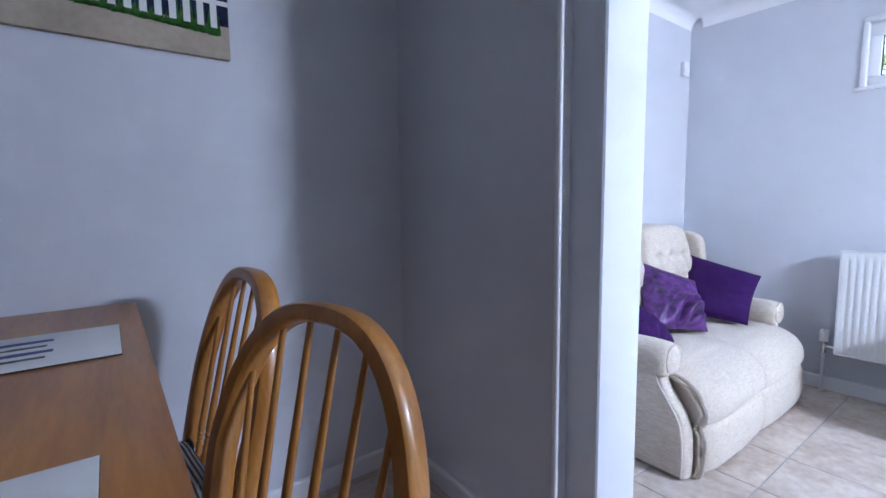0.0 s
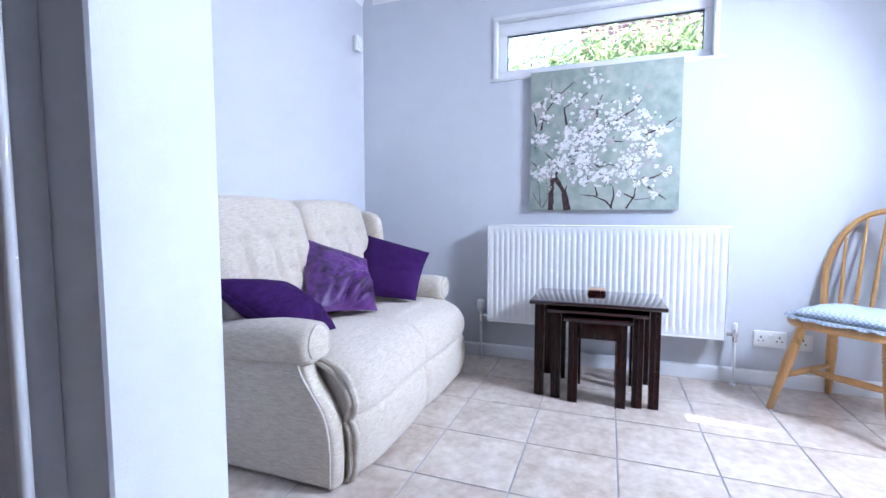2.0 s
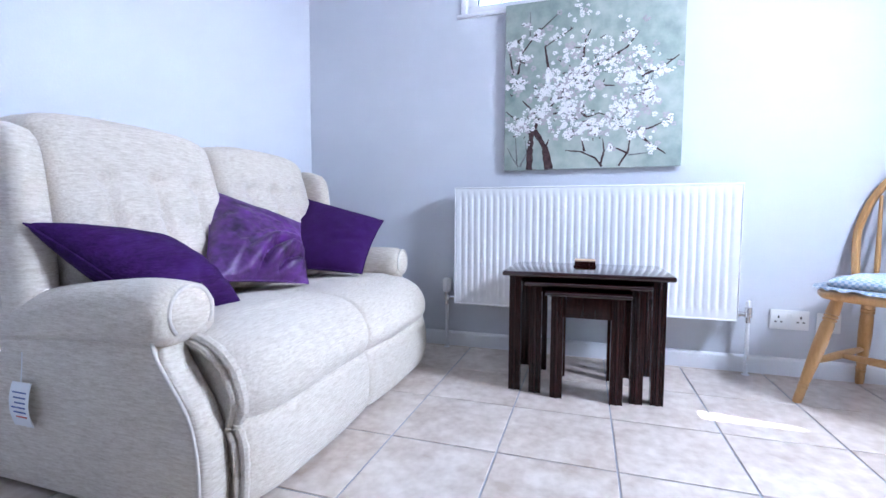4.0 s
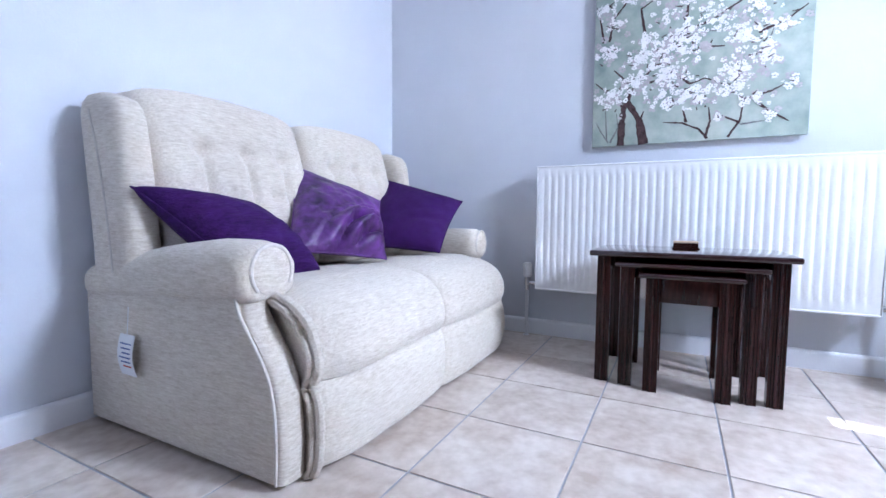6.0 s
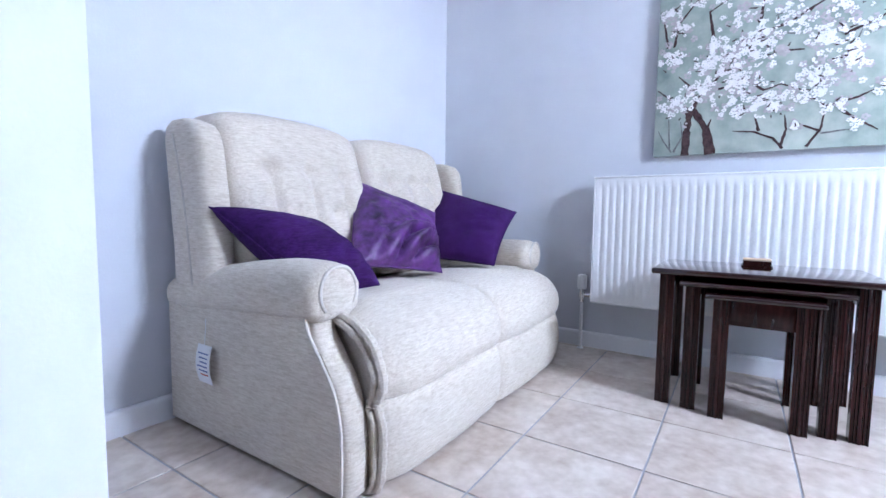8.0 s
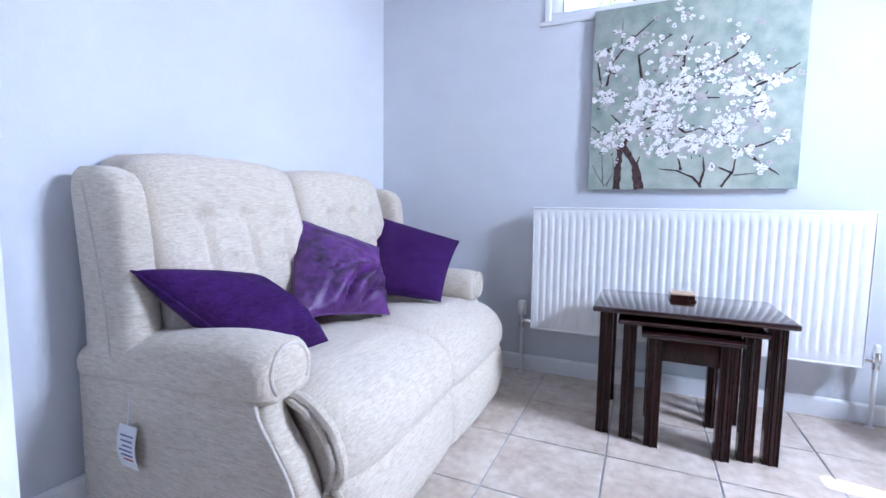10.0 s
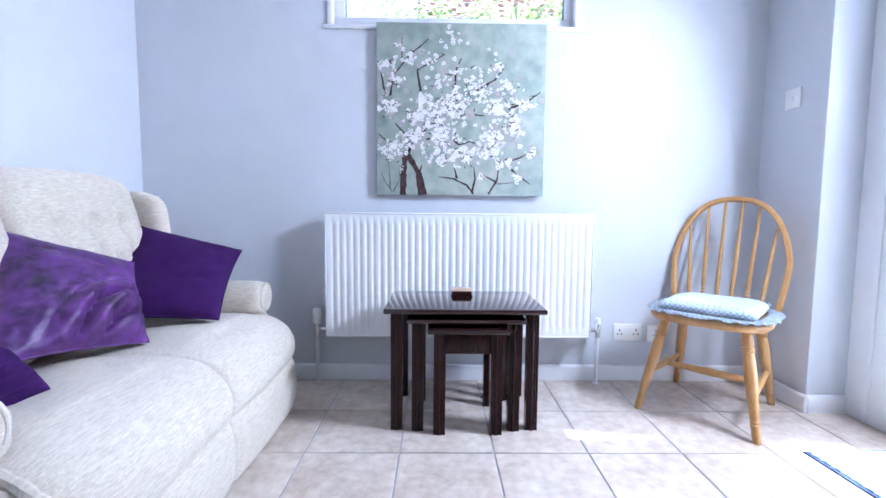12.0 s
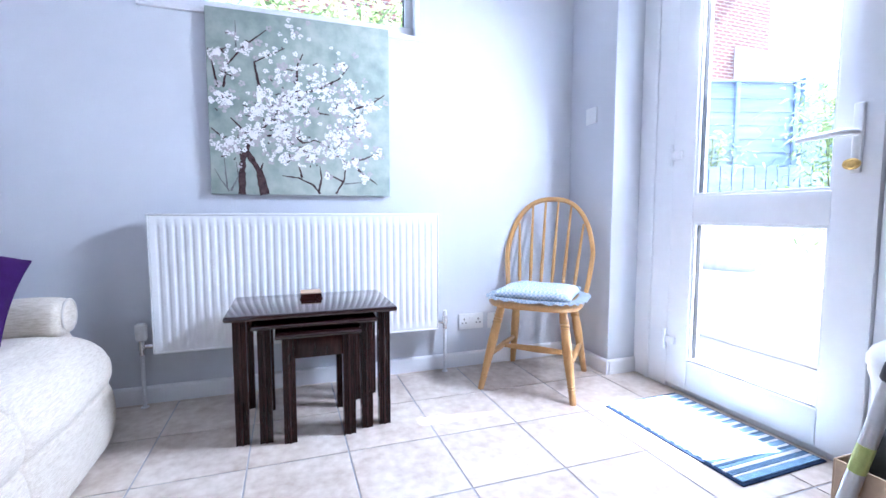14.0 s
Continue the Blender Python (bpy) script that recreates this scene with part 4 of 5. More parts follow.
clusters = [(0.43, 0.49, 0.10, 0.07, 46), (0.25, 0.53, 0.07, 0.05, 22), (0.40, 0.63, 0.09, 0.06, 34), (0.22, 0.66, 0.06, 0.05, 20), (0.09, 0.73, 0.07, 0.05, 20), (0.07, 0.47, 0.05, 0.04, 14), (0.72, 0.50, 0.08, 0.07, 30), (0.70, 0.65, 0.08, 0.06, 24), (0.82, 0.60, 0.05, 0.06, 18), (0.55, 0.76, 0.07, 0.06, 20), (0.42, 0.76, 0.12, 0.06, 26), (0.68, 0.74, 0.06, 0.04, 12), (0.06, 0.24, 0.06, 0.04, 10), (0.19, 0.20, 0.04, 0.03, 7), (0.11, 0.33, 0.05, 0.05, 10), (0.40, 0.32, 0.08, 0.06, 10), (0.58, 0.30, 0.08, 0.06, 10), (0.33, 0.22, 0.08, 0.04, 7), (0.62, 0.40, 0.08, 0.05, 12), (0.78, 0.37, 0.08, 0.05, 10), (0.88, 0.46, 0.08, 0.03, 10), (0.78, 0.80, 0.06, 0.03, 8), (0.92, 0.74, 0.03, 0.03, 5), (0.84, 0.89, 0.03, 0.02, 4), (0.62, 0.89, 0.02, 0.02, 4), (0.43, 0.10, 0.08, 0.05, 6), (0.72, 0.26, 0.08, 0.07, 7), (0.12, 0.13, 0.02, 0.02, 2), (0.48, 0.40, 0.05, 0.04, 12), (0.28, 0.45, 0.06, 0.04, 9)]
white, blush = B(), B()
for u, v, su, sv, n in clusters:
    for k in range(n // 2):
        bloom(blush, rnd.gauss(u, su * 0.75), rnd.gauss(v, sv * 0.85), rnd.uniform(0.012, 0.022), 0.0016)
    for k in range(int(n * 2.1)):
        bloom(white, rnd.gauss(u, su * 0.55), rnd.gauss(v, sv * 0.6), rnd.uniform(0.007, 0.0145), 0.0024 + 0.0012 * rnd.random())
dabs = B()
for u, v, su, sv, n in clusters:
    for k in range(max(1, n // 4)):
        a, b = rnd.gauss(u, su * 0.7), rnd.gauss(v, sv * 0.8)
        if 0.03 < a < 0.95 and 0.05 < b < 0.95:
            t, ln = rnd.uniform(0, math.pi), rnd.uniform(0.012, 0.035)
            stroke(dabs, [(a, b), (min(0.98, a + ln * math.cos(t)), b - ln * 0.7 * math.sin(t))], 0.0035, 0.0012, 0.0040)
tagged(part("painted_dab", dabs, BARK, pic, "dark painted twig dabs", at=PO), kind="stuff")
part("painted_blush", blush, BLOOM2, pic, "greyish-pink painted blossom shade", at=PO)
part("painted_blossom", white, BLOOM, pic, "white painted blossom", at=PO)


# ---- spindle-back chairs ----
def spindle_chair(label, m, pad=None, hoop_w=0.017, wood=LIT_BEECH):
    """A hoop-back chair facing its own -y, with turned splayed legs."""
    th = thing("spindle_chair", label, "chair", group="hoop-back dining chairs")
    th.matrix_basis = m
    ZS = 0.445
    bm = B()

    def shape(p):
        q = Vector(p)
        f = (p.y + 0.2) / 0.4
        q.x *= 1.0 - 0.10 * f
        q.z -= 0.010 * max(0, 1 - ((p.x / 0.16) ** 2 + ((p.y) / 0.16) ** 2)) * (1 if p.z > ZS - 0.02 else 0)
        return q

    n = 40
    rows = []
    for z, k in ((ZS - 0.034, 0.955), (ZS - 0.024, 0.992), (ZS - 0.012, 1.0), (ZS - 0.004, 0.985), (ZS, 0.955), (ZS - 0.006, 0.75)):
        ring = []
        for i in range(n):
            a = 2 * math.pi * i / n
            ca, sa = math.cos(a), math.sin(a)
            ring.append(bm.verts.new(shape(Vector((0.232 * k * math.copysign(abs(ca) ** 0.62, ca), 0.205 * k * math.copysign(abs(sa) ** 0.62, sa), z)))))
        rows.append(ring)
    for a, b in zip(rows, rows[1:]):
        for i in range(n):
            bm.faces.new((a[i], a[(i + 1) % n], b[(i + 1) % n], b[i]))
    bm.faces.new(rows[0][::-1]), bm.faces.new(rows[-1])
    part("seat", bm, wood, th)
    legs = {}
    for sx in (-1, 1):
        for sy in (-1, 1):
            top, foot = Vector((sx * 0.145, sy * 0.130, ZS - 0.03)), Vector((sx * 0.215, sy * 0.225 if sy < 0 else 0.235, 0.0))
            if sy > 0:
                foot.x = sx * 0.195
            legs[sx, sy] = (top, foot)
            rs = [(0, 0.017), (0.05, 0.019), (0.12, 0.021), (0.15, 0.0215), (0.155, 0.017), (0.165, 0.022), (0.18, 0.022), (0.185, 0.017), (0.195, 0.022), (0.21, 0.022), (0.215, 0.018), (0.25, 0.021), (0.42, 0.0225), (0.60, 0.020), (0.78, 0.0165), (0.80, 0.0145), (0.815, 0.0175), (0.83, 0.0145), (0.845, 0.0175), (0.86, 0.015), (0.93, 0.0155), (0.99, 0.014), (1.0, 0.012)]
            part("leg", tube(B(), [top.lerp(foot, f) for f, r in rs], [r for f, r in rs], 14), wood, th)
    mids = []
    for sx in (-1, 1):
        a = legs[sx, -1][0].lerp(legs[sx, -1][1], 0.60)
        b = legs[sx, 1][0].lerp(legs[sx, 1][1], 0.60)
        part("stretcher", tube(B(), [a.lerp(b, f) for f in (0, 0.2, 0.5, 0.8, 1)], [0.009, 0.013, 0.016, 0.013, 0.009], 12), wood, th)
        mids.append(a.lerp(b, 0.5))
    part("stretcher", tube(B(), [mids[0].lerp(mids[1], f) for f in (0, 0.2, 0.5, 0.8, 1)], [0.010, 0.014, 0.018, 0.014, 0.010], 12), wood, th)

    def back(x, z):
        return Vector((x, 0.165 + 0.24 * (z - ZS), z))

    hoop = []
    H = 0.505
    for i in range(49):
        a = math.pi * i / 48
        x = -0.235 * math.copysign(abs(math.cos(a)) ** 0.80, math.cos(a))
        z = ZS + H * math.sin(a) ** 0.72 if 0 < i < 48 else ZS
        if z < ZS + 0.22:
            x *= 0.86 + 0.14 * (z - ZS) / 0.22
        hoop.append(back(x, z))
    bm = B()
    rings = []
    for i, p in enumerate(hoop):
        d = (hoop[min(i + 1, 48)] - hoop[max(i - 1, 0)]).normalized()
        nrm = Vector((0, 1, -0.24)).normalized()
        s = d.cross(nrm).normalized()
        rings.append([bm.verts.new(p + s * hoop_w * 0.72 * math.copysign(abs(math.cos(t)) ** 0.6, math.cos(t)) + nrm * hoop_w * math.copysign(abs(math.sin(t)) ** 0.6, math.sin(t))) for t in [2 * math.pi * k / 12 for k in range(12)]])
    for a, b in zip(rings, rings[1:]):
        for k in range(12):
            bm.faces.new((a[k], a[(k + 1) % 12], b[(k + 1) % 12], b[k]))
    part("hoop", bm, wood, th, "bent hoop back")
    for k in range(6):
        x = -0.140 + 0.056 * k
        ax = abs(x * 1.22)
        zt = ZS + H * (1 - (ax / 0.235) ** 2.5) ** 0.50 * 0.985
        a, b = back(x, ZS - 0.006), back(x * 1.22, zt)
        rs = [(0, 0.008), (0.06, 0.0085), (0.10, 0.0095), (0.12, 0.007), (0.135, 0.0098), (0.15, 0.007), (0.165, 0.0098), (0.18, 0.007), (0.195, 0.0095), (0.28, 0.0095), (0.45, 0.0085), (0.75, 0.0068), (1.0, 0.0058)]
        part("spindle", tube(B(), [a.lerp(b, f) for f, r in rs], [r for f, r in rs], 10), wood, th)
    if pad:
        name, text, mat, frill = pad
        cu = thing(name, text, "seat pad", group="chair pads")
        cu.matrix_basis = m @ pose(0, 0, ZS)

        def soft(p):
            q = Vector(p)
            u, v = p.x / 0.185, p.y / 0.17
            q.z = 0.006 + (p.z - 0.006) * (0.45 + 0.55 * math.sqrt(max(0, (1 - u ** 4) * (1 - v ** 4)))) + 0.004 * noise.noise(p * 14)
            return q

        part("cover", rbox(B(), (-0.180, -0.160, 0.005), (0.180, 0.150, 0.060), 0.028, 24, soft), mat, cu)
        if frill:
            bm = B()
            n, rows = 140, []
            for rr in range(4):
                ring = []
                for i in range(n):
                    a = 2 * math.pi * i / n
                    ca, sa = math.cos(a), math.sin(a)
                    k = 0.80 + 0.075 * rr
                    ring.append(bm.verts.new((0.236 * k * math.copysign(abs(ca) ** 0.6, ca), 0.205 * k * math.copysign(abs(sa) ** 0.6, sa), 0.012 - (0.0 if rr < 3 else 0.006) + 0.0045 * (rr / 3) * math.sin(i * 2 * math.pi * 26 / n + rr * 0.7))))
                rows.append(ring)
            for a, b in zip(rows, rows[1:]):
                for i in range(n):
                    bm.faces.new((a[i], a[(i + 1) % n], b[(i + 1) % n], b[i]))
            bmesh.ops.solidify(bm, geom=bm.faces[:], thickness=0.0025)
            part("frill", bm, mat, cu)
        for sx in (-1, 1):
            bm = B()
            p0 = Vector((sx * 0.158, 0.160, 0.018))
            for dx, dz in ((0.022, 0.02), (-0.02, 0.02), (0.016, -0.012), (-0.012, -0.014)):
                tube(bm, [p0, p0 + Vector((dx * 0.6, -0.008, dz)), p0 + Vector((dx, -0.012, dz * 0.5))], [0.003, 0.0055, 0.003], 6)
            part("tie", bm, mat if frill else DARK, cu)
    return th


spindle_chair("lacquered beech hoop-back chair beside the radiator, toned pale as lit", pose(3.327, -1.150, 0, 0, 0, 225.4) @ Matrix.Diagonal((1.03, 1.03, 0.985, 1)), ("chair_pad", "blue and white gingham frilled pad on a chair", GINGHAM, True))

# ---- dining corner ----
TZ, TX = 0.862, 0.292
tab = thing("dining_table", "honey-coloured wooden dining table against the wall", "table", (-0.25, 0.9, 0))
TO = (-0.25, 0.9, 0)


bm = B()
r = 0.03
ring = []
for cx, cy, a0 in ((TX - r, 0.30 + r, -90), (TX - r, 1.580 - r, 0), (-0.75 + r, 1.580 - r, 90), (-0.75 + r, 0.30 + r, 180)):
    ring += [(cx + r * math.cos(radians(a0 + 15 * k)), cy + r * math.sin(radians(a0 + 15 * k))) for k in range(7)]
prism(bm, ring, 2, TZ - 0.032, TZ, 0.007)
part("tabletop", bm, OAK, tab, at=TO)
for x in (-0.66, 0.145):
    for y in (0.36, 1.40):
        part("leg", box(B(), (x, y, 0), (x + 0.06, y + 0.06, TZ - 0.033), 0.006), OAK, tab, at=TO)
for lo, hi in (((-0.60, 0.375, TZ - 0.11), (0.145, 0.395, TZ - 0.033)), ((-0.60, 1.425, TZ - 0.11), (0.145, 1.445, TZ - 0.033)), ((0.17, 0.42, TZ - 0.11), (0.19, 1.40, TZ - 0.033)), ((-0.645, 0.42, TZ - 0.11), (-0.625, 1.40, TZ - 0.033))):
    part("apron", box(B(), lo, hi, 0.002), OAK, tab, at=TO)


def placemat(label, x0, x1, y0, y1, marks):
    at = ((x0 + x1) / 2, (y0 + y1) / 2, TZ)
    th = thing("placemat", label, "placemat", at, "placemats on the dining table")
    part("backing", box(B(), (x0, y0, TZ), (x1, y1, TZ + 0.003), 0.001), DARK, th, "black cork edge", at=at)
    part("print_face", box(B(), (x0 + 0.001, y0 + 0.001, TZ + 0.003), (x1 - 0.001, y1 - 0.001, TZ + 0.0042), 0.0005), PAPER, th, at=at)
    rr = random.Random(3)
    for k in range(marks):
        y = y0 + (y1 - y0) * (0.25 + 0.5 * k / max(1, marks - 1))
        x = x0 + (x1 - x0) * rr.uniform(0.28, 0.42)
        ln, h = (x1 - x0) * rr.uniform(0.24, 0.38), 0.011 + 0.004 * (k % 2)
        hull = [(x, y - h * 0.2), (x + ln * 0.3, y - h), (x + ln, y - h * 0.8), (x + ln, y + h * 0.5), (x + ln * 0.35, y + h * 0.6)]
        part("print_mark", prism(B(), hull, 2, TZ + 0.0042, TZ + 0.0046), INK if k % 2 else TWIG, th, "printed boat", at=at)


placemat("white placemat with grey-blue printed boats, black edge", -0.08, 0.246, 0.995, 1.270, 4)
placemat("plain white placemat near the table's edge", -0.09, 0.215, 0.33, 0.565, 0)
spindle_chair("honey beech hoop-back chair tucked at the dining table, toned for shade", pose(0.245, 1.15, 0, 0, 0, -84) @ Matrix.Scale(1.02, 4), ("chair_pad", "black and white striped pad on a chair", STRIPE, False), 0.026, SHADED_BEECH)
spindle_chair("honey beech hoop-back chair pulled out from the dining table, toned for shade", pose(0.272, 0.605, 0, 0, 0, -71) @ Matrix.Diagonal((1.10, 1.02, 1.005, 1)), None, 0.027, SHADED_BEECH)

# coastal picture over the table
bp = thing("beach_picture", "canvas of a white picket fence over pale sand", "painting", (0.0, DINING, 1.630))
BO = (0.0, DINING, 1.598)
part("canvas", box(B(), (-0.42, DINING - 0.022, 1.598), (0.605, DINING - 0.001, 2.078), 0.003), SAND, bp, at=BO)
yy = DINING - 0.0225
part("painted_shade", box(B(), (-0.42, yy - 0.0008, 1.700), (0.603, yy, 2.068)), NIGHT, bp, at=BO)
bm = B()
rr = random.Random(5)
for k in range(120):
    x = -0.42 + 1.0 * k / 120
    h = 0.015 + (0.045 if x > 0.45 else 0.0) + 0.012 * rr.random()
    z = 1.696 - 0.055 * max(0, x) ** 1.3
    vs = [bm.verts.new((x - 0.006, yy - 0.0016, z - 0.006 * rr.random())), bm.verts.new((x + 0.008, yy - 0.0016, z - 0.006 * rr.random())), bm.verts.new((x + 0.006 + 0.006 * rr.uniform(-1, 1), yy - 0.0016, z + h + 0.02))]
    bm.faces.new(vs)
part("painted_grass", bm, GRASSPAINT, bp, at=BO)
for k in range(26):
    x = -0.40 + 0.038 * k
    z = 1.710 - 0.035 * max(0, x)
    part("painted_picket", box(B(), (x, yy - 0.0024, z), (x + 0.019, yy - 0.0012, z + 0.30)), BLOOM, bp, at=BO)
part("painted_rail", box(B(), (-0.42, yy - 0.0012, 1.763), (0.603, yy - 0.0009, 1.778)), BLOOM, bp, at=BO)

# ---- mat, box, bin by the door ----
mat_t = thing("door_mat", "blue and white striped door mat with a navy border", "mat", (2.637, -1.482, 0.004), turn=1.5)
L, W = 0.315, 0.205
bm = B()
box(bm, (-L, -W, 0), (L, W, 0.006), 0.002)
part("border", bm, NAVY, mat_t, "navy bound edge")
rr = random.Random(2)
x, k = -L + 0.012, 0
cyc = [(SKYPILE, 0.026), (WHITEPILE, 0.010), (MIDPILE, 0.022), (WHITEPILE, 0.016), (SKYPILE, 0.014), (MIDPILE, 0.012), (WHITEPILE, 0.012)]
while x < L - 0.014:
    mt, w = cyc[k % len(cyc)]
    w = min(w, L - 0.012 - x)
    part("stripe", box(B(), (x, -W + 0.013, 0.0055), (x + w - 0.0008, W - 0.013, 0.010), 0.0012, 1), mt, mat_t)
    x += w
    k += 1
cb = thing("cardboard_box", "open brown cardboard box on the floor by the door", "box", (1.965, -1.49, 0))
bm = B()
x0, x1, y0, y1, h, t = -0.15, 0.15, -0.15, 0.15, 0.20, 0.005
for lo, hi in (((x0, y0, 0), (x1, y1, t)), ((x0, y0, t), (x0 + t, y1, h)), ((x1 - t, y0, t), (x1, y1, h)), ((x0 + t, y0, t), (x1 - t, y0 + t, h)), ((x0 + t, y1 - t, t), (x1 - t, y1, h))):
    box(bm, lo, hi, 0.001, 1)
part("carton", bm, CARDBOARD, cb)
pole = thing("vacuum_tube", "grey metal tube with a lime label leaning on the box", "tube", (2.085, -1.300, 0.004))
lo, hi = Vector((0.0, -0.004, 0.014)), Vector((-0.095, -0.058, 0.55))
part("pipe", tube(B(), [lo, hi], 0.019, 16), GREYTUBE, pole)
part("label_band", tube(B(), [lo.lerp(hi, 0.34), lo.lerp(hi, 0.48)], 0.0197, 16), LIME, pole, "lime green label")
part("collar", tube(B(), [lo.lerp(hi, 0.80), lo.lerp(hi, 0.81), lo.lerp(hi, 0.88), lo.lerp(hi, 0.89)], [0.021, 0.025, 0.025, 0.021], 16), DARK, pole, "black collar")
tool = thing("vacuum_brush", "black plastic brush head standing in the box", "vacuum tool", (2.03, -1.47, 0.006))
part("head", box(B(), (-0.06, -0.03, 0.0), (0.06, 0.03, 0.27), 0.012, 3), DARK, tool)
part("neck", tube(B(), [(0, 0, 0.271), (0, 0, 0.31)], [0.022, 0.019], 14), GREYTUBE, tool)
bn = thing("pedal_bin", "white round bin with a domed lid", "bin", (2.100, -1.615, 0))
bm = B()
rs = [(0.0, 0.048), (0.01, 0.052), (0.36, 0.074), (0.38, 0.080), (0.40, 0.086), (0.42, 0.086)]
tube(bm, [(0, 0, z) for z, r in rs], [r for z, r in rs], 28)
part("body", bm, PLASTIC, bn)
rs = [(0.421, 0.091), (0.445, 0.091), (0.47, 0.080), (0.49, 0.055), (0.50, 0.02)]
part("lid", tube(B(), [(0, 0, z) for z, r in rs], [r for z, r in rs], 28), PLASTIC, bn)

# ---- garden ----
solid("ground", box(B(), (-60, -80, -0.30), (80, 60, -0.12)), PATIO, "pale sunlit paving", "paving", "structure")


def leaf_mass(name, label, spots, count, length, rng, droop=0.5):
    """Stems with many narrow pointed leaves round them. spots: (x, y, base z, top z, spread)."""
    th = thing(name, label, "shrub", (spots[0][0], spots[0][1], spots[0][2]))
    at = (spots[0][0], spots[0][1], spots[0][2])
    stems, leaves = B(), B()
    for x, y, z0, z1, sp in spots:
        for s in range(5):
            dx, dy = rng.gauss(0, sp * 0.6), rng.gauss(0, sp * 0.6)
            tube(stems, [(x + dx * 0.2, y + dy * 0.2, z0), (x + dx * 0.6, y + dy * 0.6, (z0 + z1) / 2), (x + dx * 1.2, y + dy * 1.2, z1 - 0.1 * rng.random())], [0.009, 0.007, 0.003], 5)
        for k in range(count):
            h = rng.betavariate(2.2, 1.3)
            c = Vector((x + rng.gauss(0, sp), y + rng.gauss(0, sp), z0 + (z1 - z0) * h + rng.gauss(0, 0.05)))
            a, ln = rng.uniform(0, 2 * math.pi), length * rng.uniform(0.6, 1.3)
            d = Vector((math.cos(a), math.sin(a), rng.uniform(-0.9, 0.4) * droop * 2)).normalized()
            s = d.cross(Vector((rng.uniform(-0.5, 0.5), rng.uniform(-0.5, 0.5), 1))).normalized() * ln * 0.10
            m1, tip = c + d * ln * 0.4, c + d * ln + Vector((0, 0, -ln * 0.25))
            vs = [leaves.verts.new(p) for p in (c, m1 + s, tip, m1 - s)]
            leaves.faces.new(vs)
    part("stems", stems, STEM, th, at=at)
    part("leaves", leaves, LEAF, th, "narrow green leaves", at=at)
    return th


rg = random.Random(11)
leaf_mass("bamboo", "dense bamboo outside the high window", [(5.3 + rg.uniform(-0.2, 0.3), 1.5 - 0.42 * k, -0.12, (2.50 if k > 2 else 2.08 + 0.13 * k) + 0.12 * rg.random(), 0.26) for k in range(9)], 1900, 0.16, rg)
leaf_mass("bamboo", "young bamboo in front of the garden fence", [(4.62, -3.75, 0.4, 1.62, 0.15)], 1300, 0.065, rg)
leaf_mass("garden_shrub", "leafy shrub beside the garden fence", [(3.72, -4.1, 0.4, 1.95, 0.16), (3.52, -4.0, 0.4, 2.0, 0.2)], 1500, 0.08, rg)


def fence_panel(x0, x1, y, z0, z1):
    at = ((x0 + x1) / 2, y, z0)
    th = thing("fence_panel", "blue-stained overlapping timber fence panel", "fence", at, "garden fence panels")
    th.matrix_basis = FENCE @ pose(*at)
    n = int((z1 - z0) / 0.12)
    for k in range(n):
        z = z0 + (z1 - z0) * k / n
        bm = B()
        prism(bm, [(y + 0.020, z), (y + 0.032, z), (y + 0.008, z + 0.15), (y, z + 0.15)], 0, x0, x1)
        part("slat", bm, FENCEWOOD, th, at=at)
    for x in (x0 + 0.02, (2 * x0 + x1) / 3, (x0 + 2 * x1) / 3, x1 - 0.06):
        part("batten", box(B(), (x, y + 0.034, z0), (x + 0.04, y + 0.056, z1 + 0.02), 0.002), FENCEWOOD, th, at=at)
    part("cap", box(B(), (x0, y - 0.01, z1 + 0.021), (x1, y + 0.06, z1 + 0.04), 0.003), FENCEWOOD, th, at=at)
    part("post", box(B(), (x0 - 0.10, y - 0.02, -0.12), (x0 - 0.005, y + 0.085, z1 + 0.07), 0.006), FENCEWOOD, th, at=at)


FENCE = pose(4.30, -5.33, 0, 0, 0, 72.5)
for k in range(-2, 1):
    fence_panel(0.63 + 1.93 * k, 2.46 + 1.93 * k, 0.0, 0.55, 2.10)
low = thing("low_fence", "low blue-stained vertical board fence", "fence")
low.matrix_basis = FENCE
for k in range(34):
    x = -1.2 + 0.105 * k
    part("board", box(B(), (x, 0.388, 0.40), (x + 0.097, 0.412, 1.28 + 0.012 * math.sin(k * 2.3)), 0.002, 1), FENCEWOOD, low)
wl = solid("garden_wall", prism(B(), [(-1.4, 0.43), (2.5, 0.43), (2.5, 0.60), (-1.4, 0.60)], 2, -0.12, 0.90, 0.01), PATIO, "pale rendered low wall before the fence", "garden wall")
wl.matrix_basis = FENCE
bed = solid("raised_bed", box(B(), (2.0, -5.2, -0.12), (5.2, -3.05, 0.40), 0.02), PATIO, "pale stone raised bed beside the paving", "raised bed")
rr = random.Random(4)
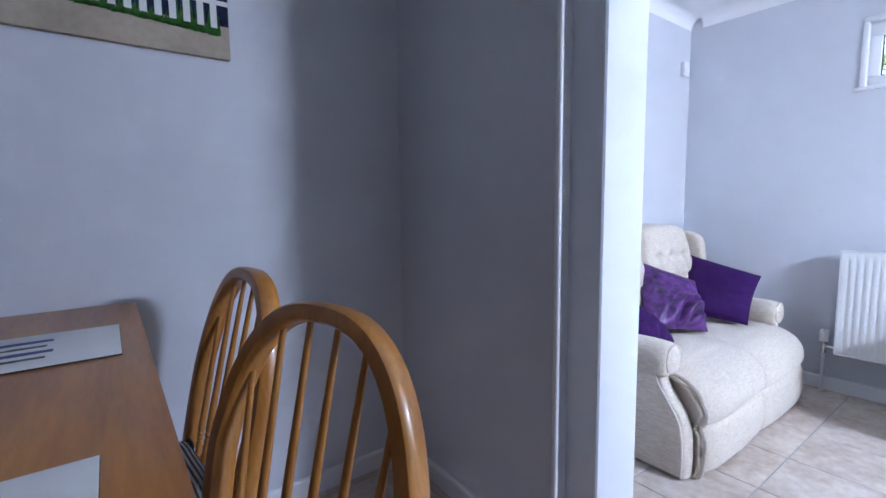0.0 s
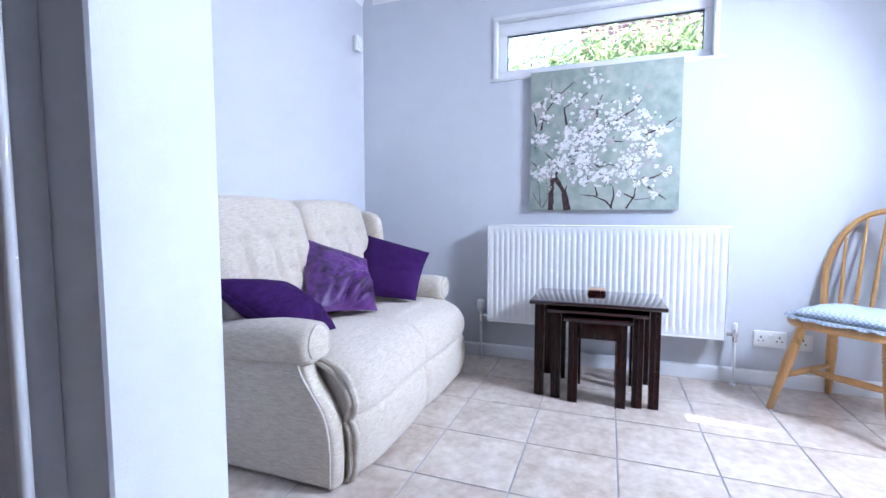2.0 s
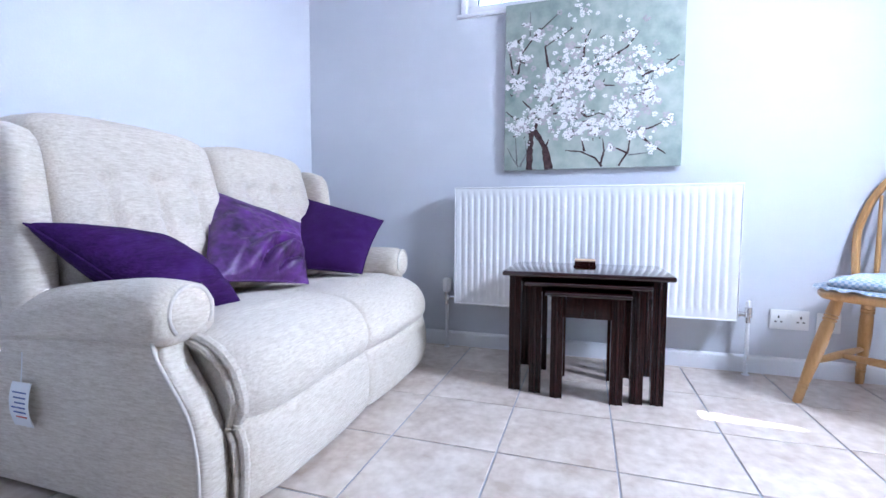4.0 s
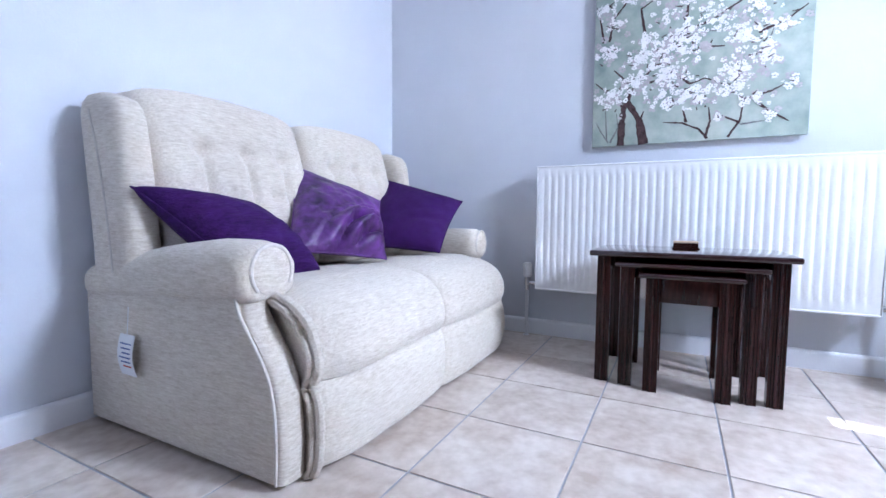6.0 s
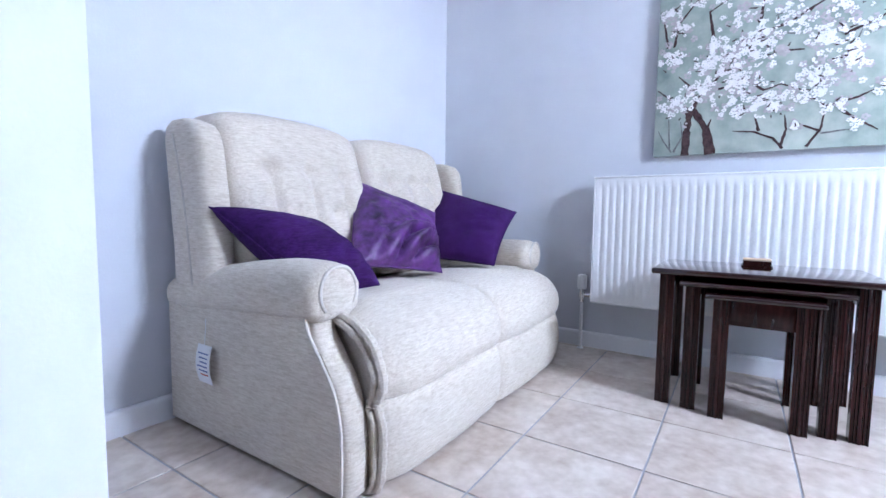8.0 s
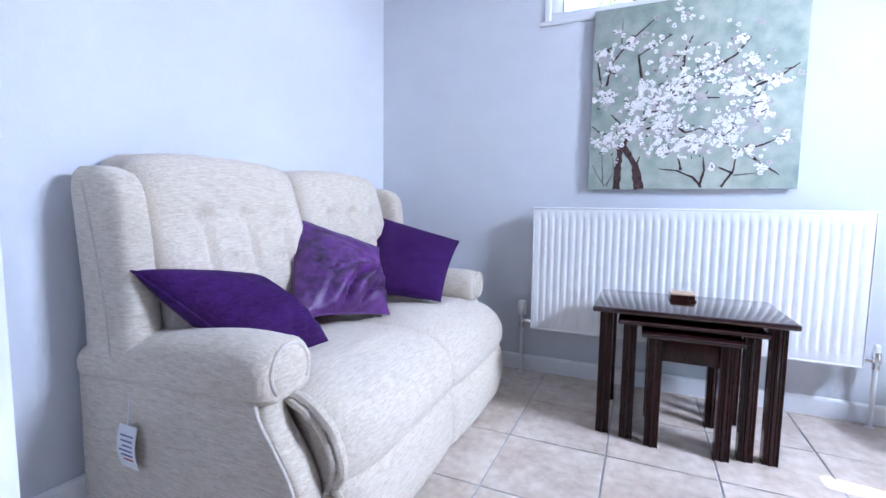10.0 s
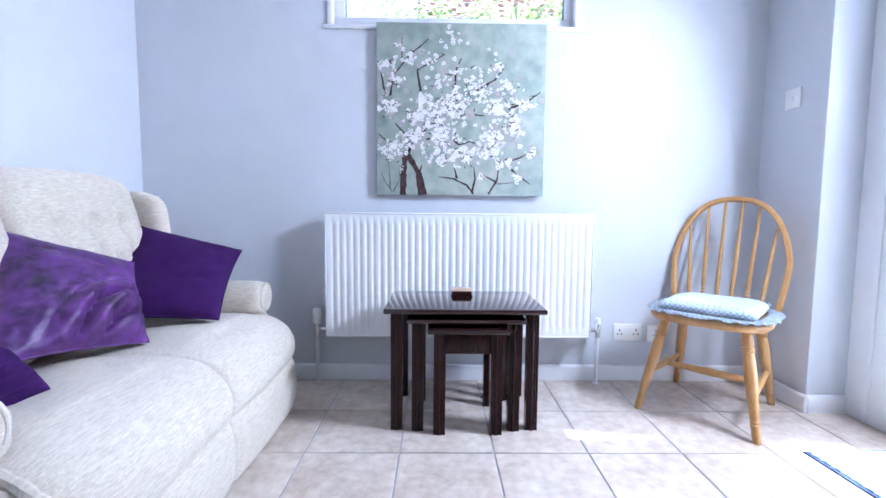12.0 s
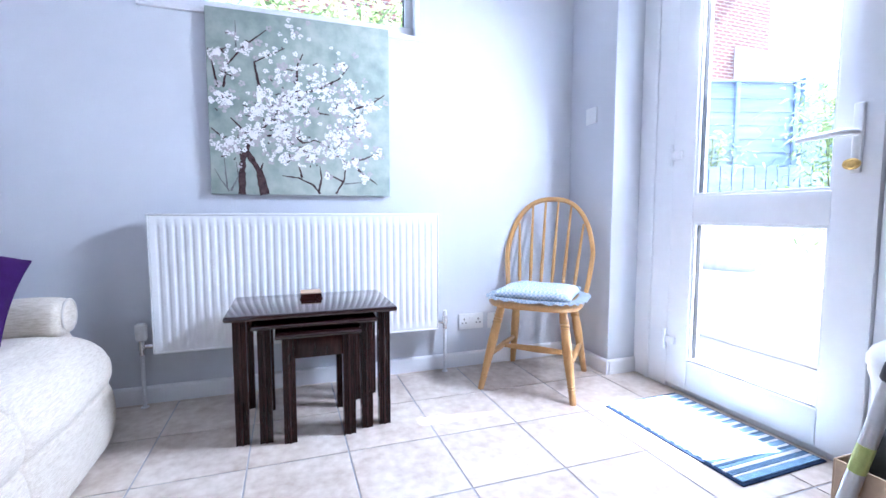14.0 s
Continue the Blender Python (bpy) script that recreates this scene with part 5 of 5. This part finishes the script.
for x, y, s in ((4.12, -3.42, 0.22), (4.45, -3.40, 0.24), (4.80, -3.5, 0.24), (4.62, -3.25, 0.15)):
    bm = B()
    bmesh.ops.create_icosphere(bm, subdivisions=3, radius=s)
    off = Vector((x, y, 0))
    for v in bm.verts:
        k = 1 + 0.35 * noise.noise(v.co * 3 + off) + 0.15 * noise.noise(v.co * 9 + off)
        v.co = Vector((v.co.x * k * 1.25, v.co.y * k, max(-s * 0.5, v.co.z * k * 1.1)))
    ob = solid("garden_rock", bm, STONE, "rough grey rock beside the paving", "rock")
    ob.location = (x, y, 0.40 + s * 0.5)

house = thing("brick_house", "red brick neighbouring house with a white panel", "house", (11.5, -5.0, -0.12))
HO = (11.5, -5.0, -0.12)
part("wall", box(B(), (9.0, -10.55, -0.12), (14.0, 0.42, 7.6)), BRICK, house, at=HO)
part("roof", prism(B(), [(8.6, 7.6), (14.4, 7.6), (11.5, 10.0)], 1, -10.9, 0.8), ROOF, house, at=HO)
panel = part("wall_panel", box(B(), (8.93, -10.60, 3.84), (8.995, -9.48, 4.52), 0.01), UPVC, house, "white boarded panel", at=HO)
for k in range(4):
    part("board", box(B(), (8.915, -10.59, 3.86 + 0.16 * k), (8.929, -9.49, 4.01 + 0.16 * k), 0.004), UPVC, panel)

# ---- floor and its tiles ----
floor = solid("floor", box(B(), (WEST, -1.99, -0.02), (EAST, DINING, 0.0)), GROUT, "square beige ceramic floor tiles with grey grout", "floor", "structure")
SX, SY = 0.345, 0.339


def tile_mesh(w, d):
    bm = B()
    g = 0.0024
    box(bm, (g, g, 0.0003), (w - g, d - g, 0.0036), 0.0016, 1)
    me = bpy.data.meshes.new("tile")
    bmesh.ops.recalc_face_normals(bm, faces=bm.faces)
    bm.to_mesh(me)
    bm.free()
    me.materials.append(TILE)
    return me


meshes = {}
xs = [2.937 + SX * k for k in range(-18, 3)]
ys = [0.533 + SY * k for k in range(-7, 4)]
for x in xs:
    for y in ys:
        a, b = max(x, WEST), max(y, DOORY + 0.002)
        c, d = min(x + SX, EAST), min(y + SY, NORTH if x > 1.2 else DINING)
        if c - a < 0.02 or d - b < 0.02:
            continue
        key = (round(c - a, 4), round(d - b, 4))
        if key not in meshes:
            meshes[key] = tile_mesh(*key)
        ob = new("tile", meshes[key])
        ob.parent = floor
        ob.location = (a, b, 0)
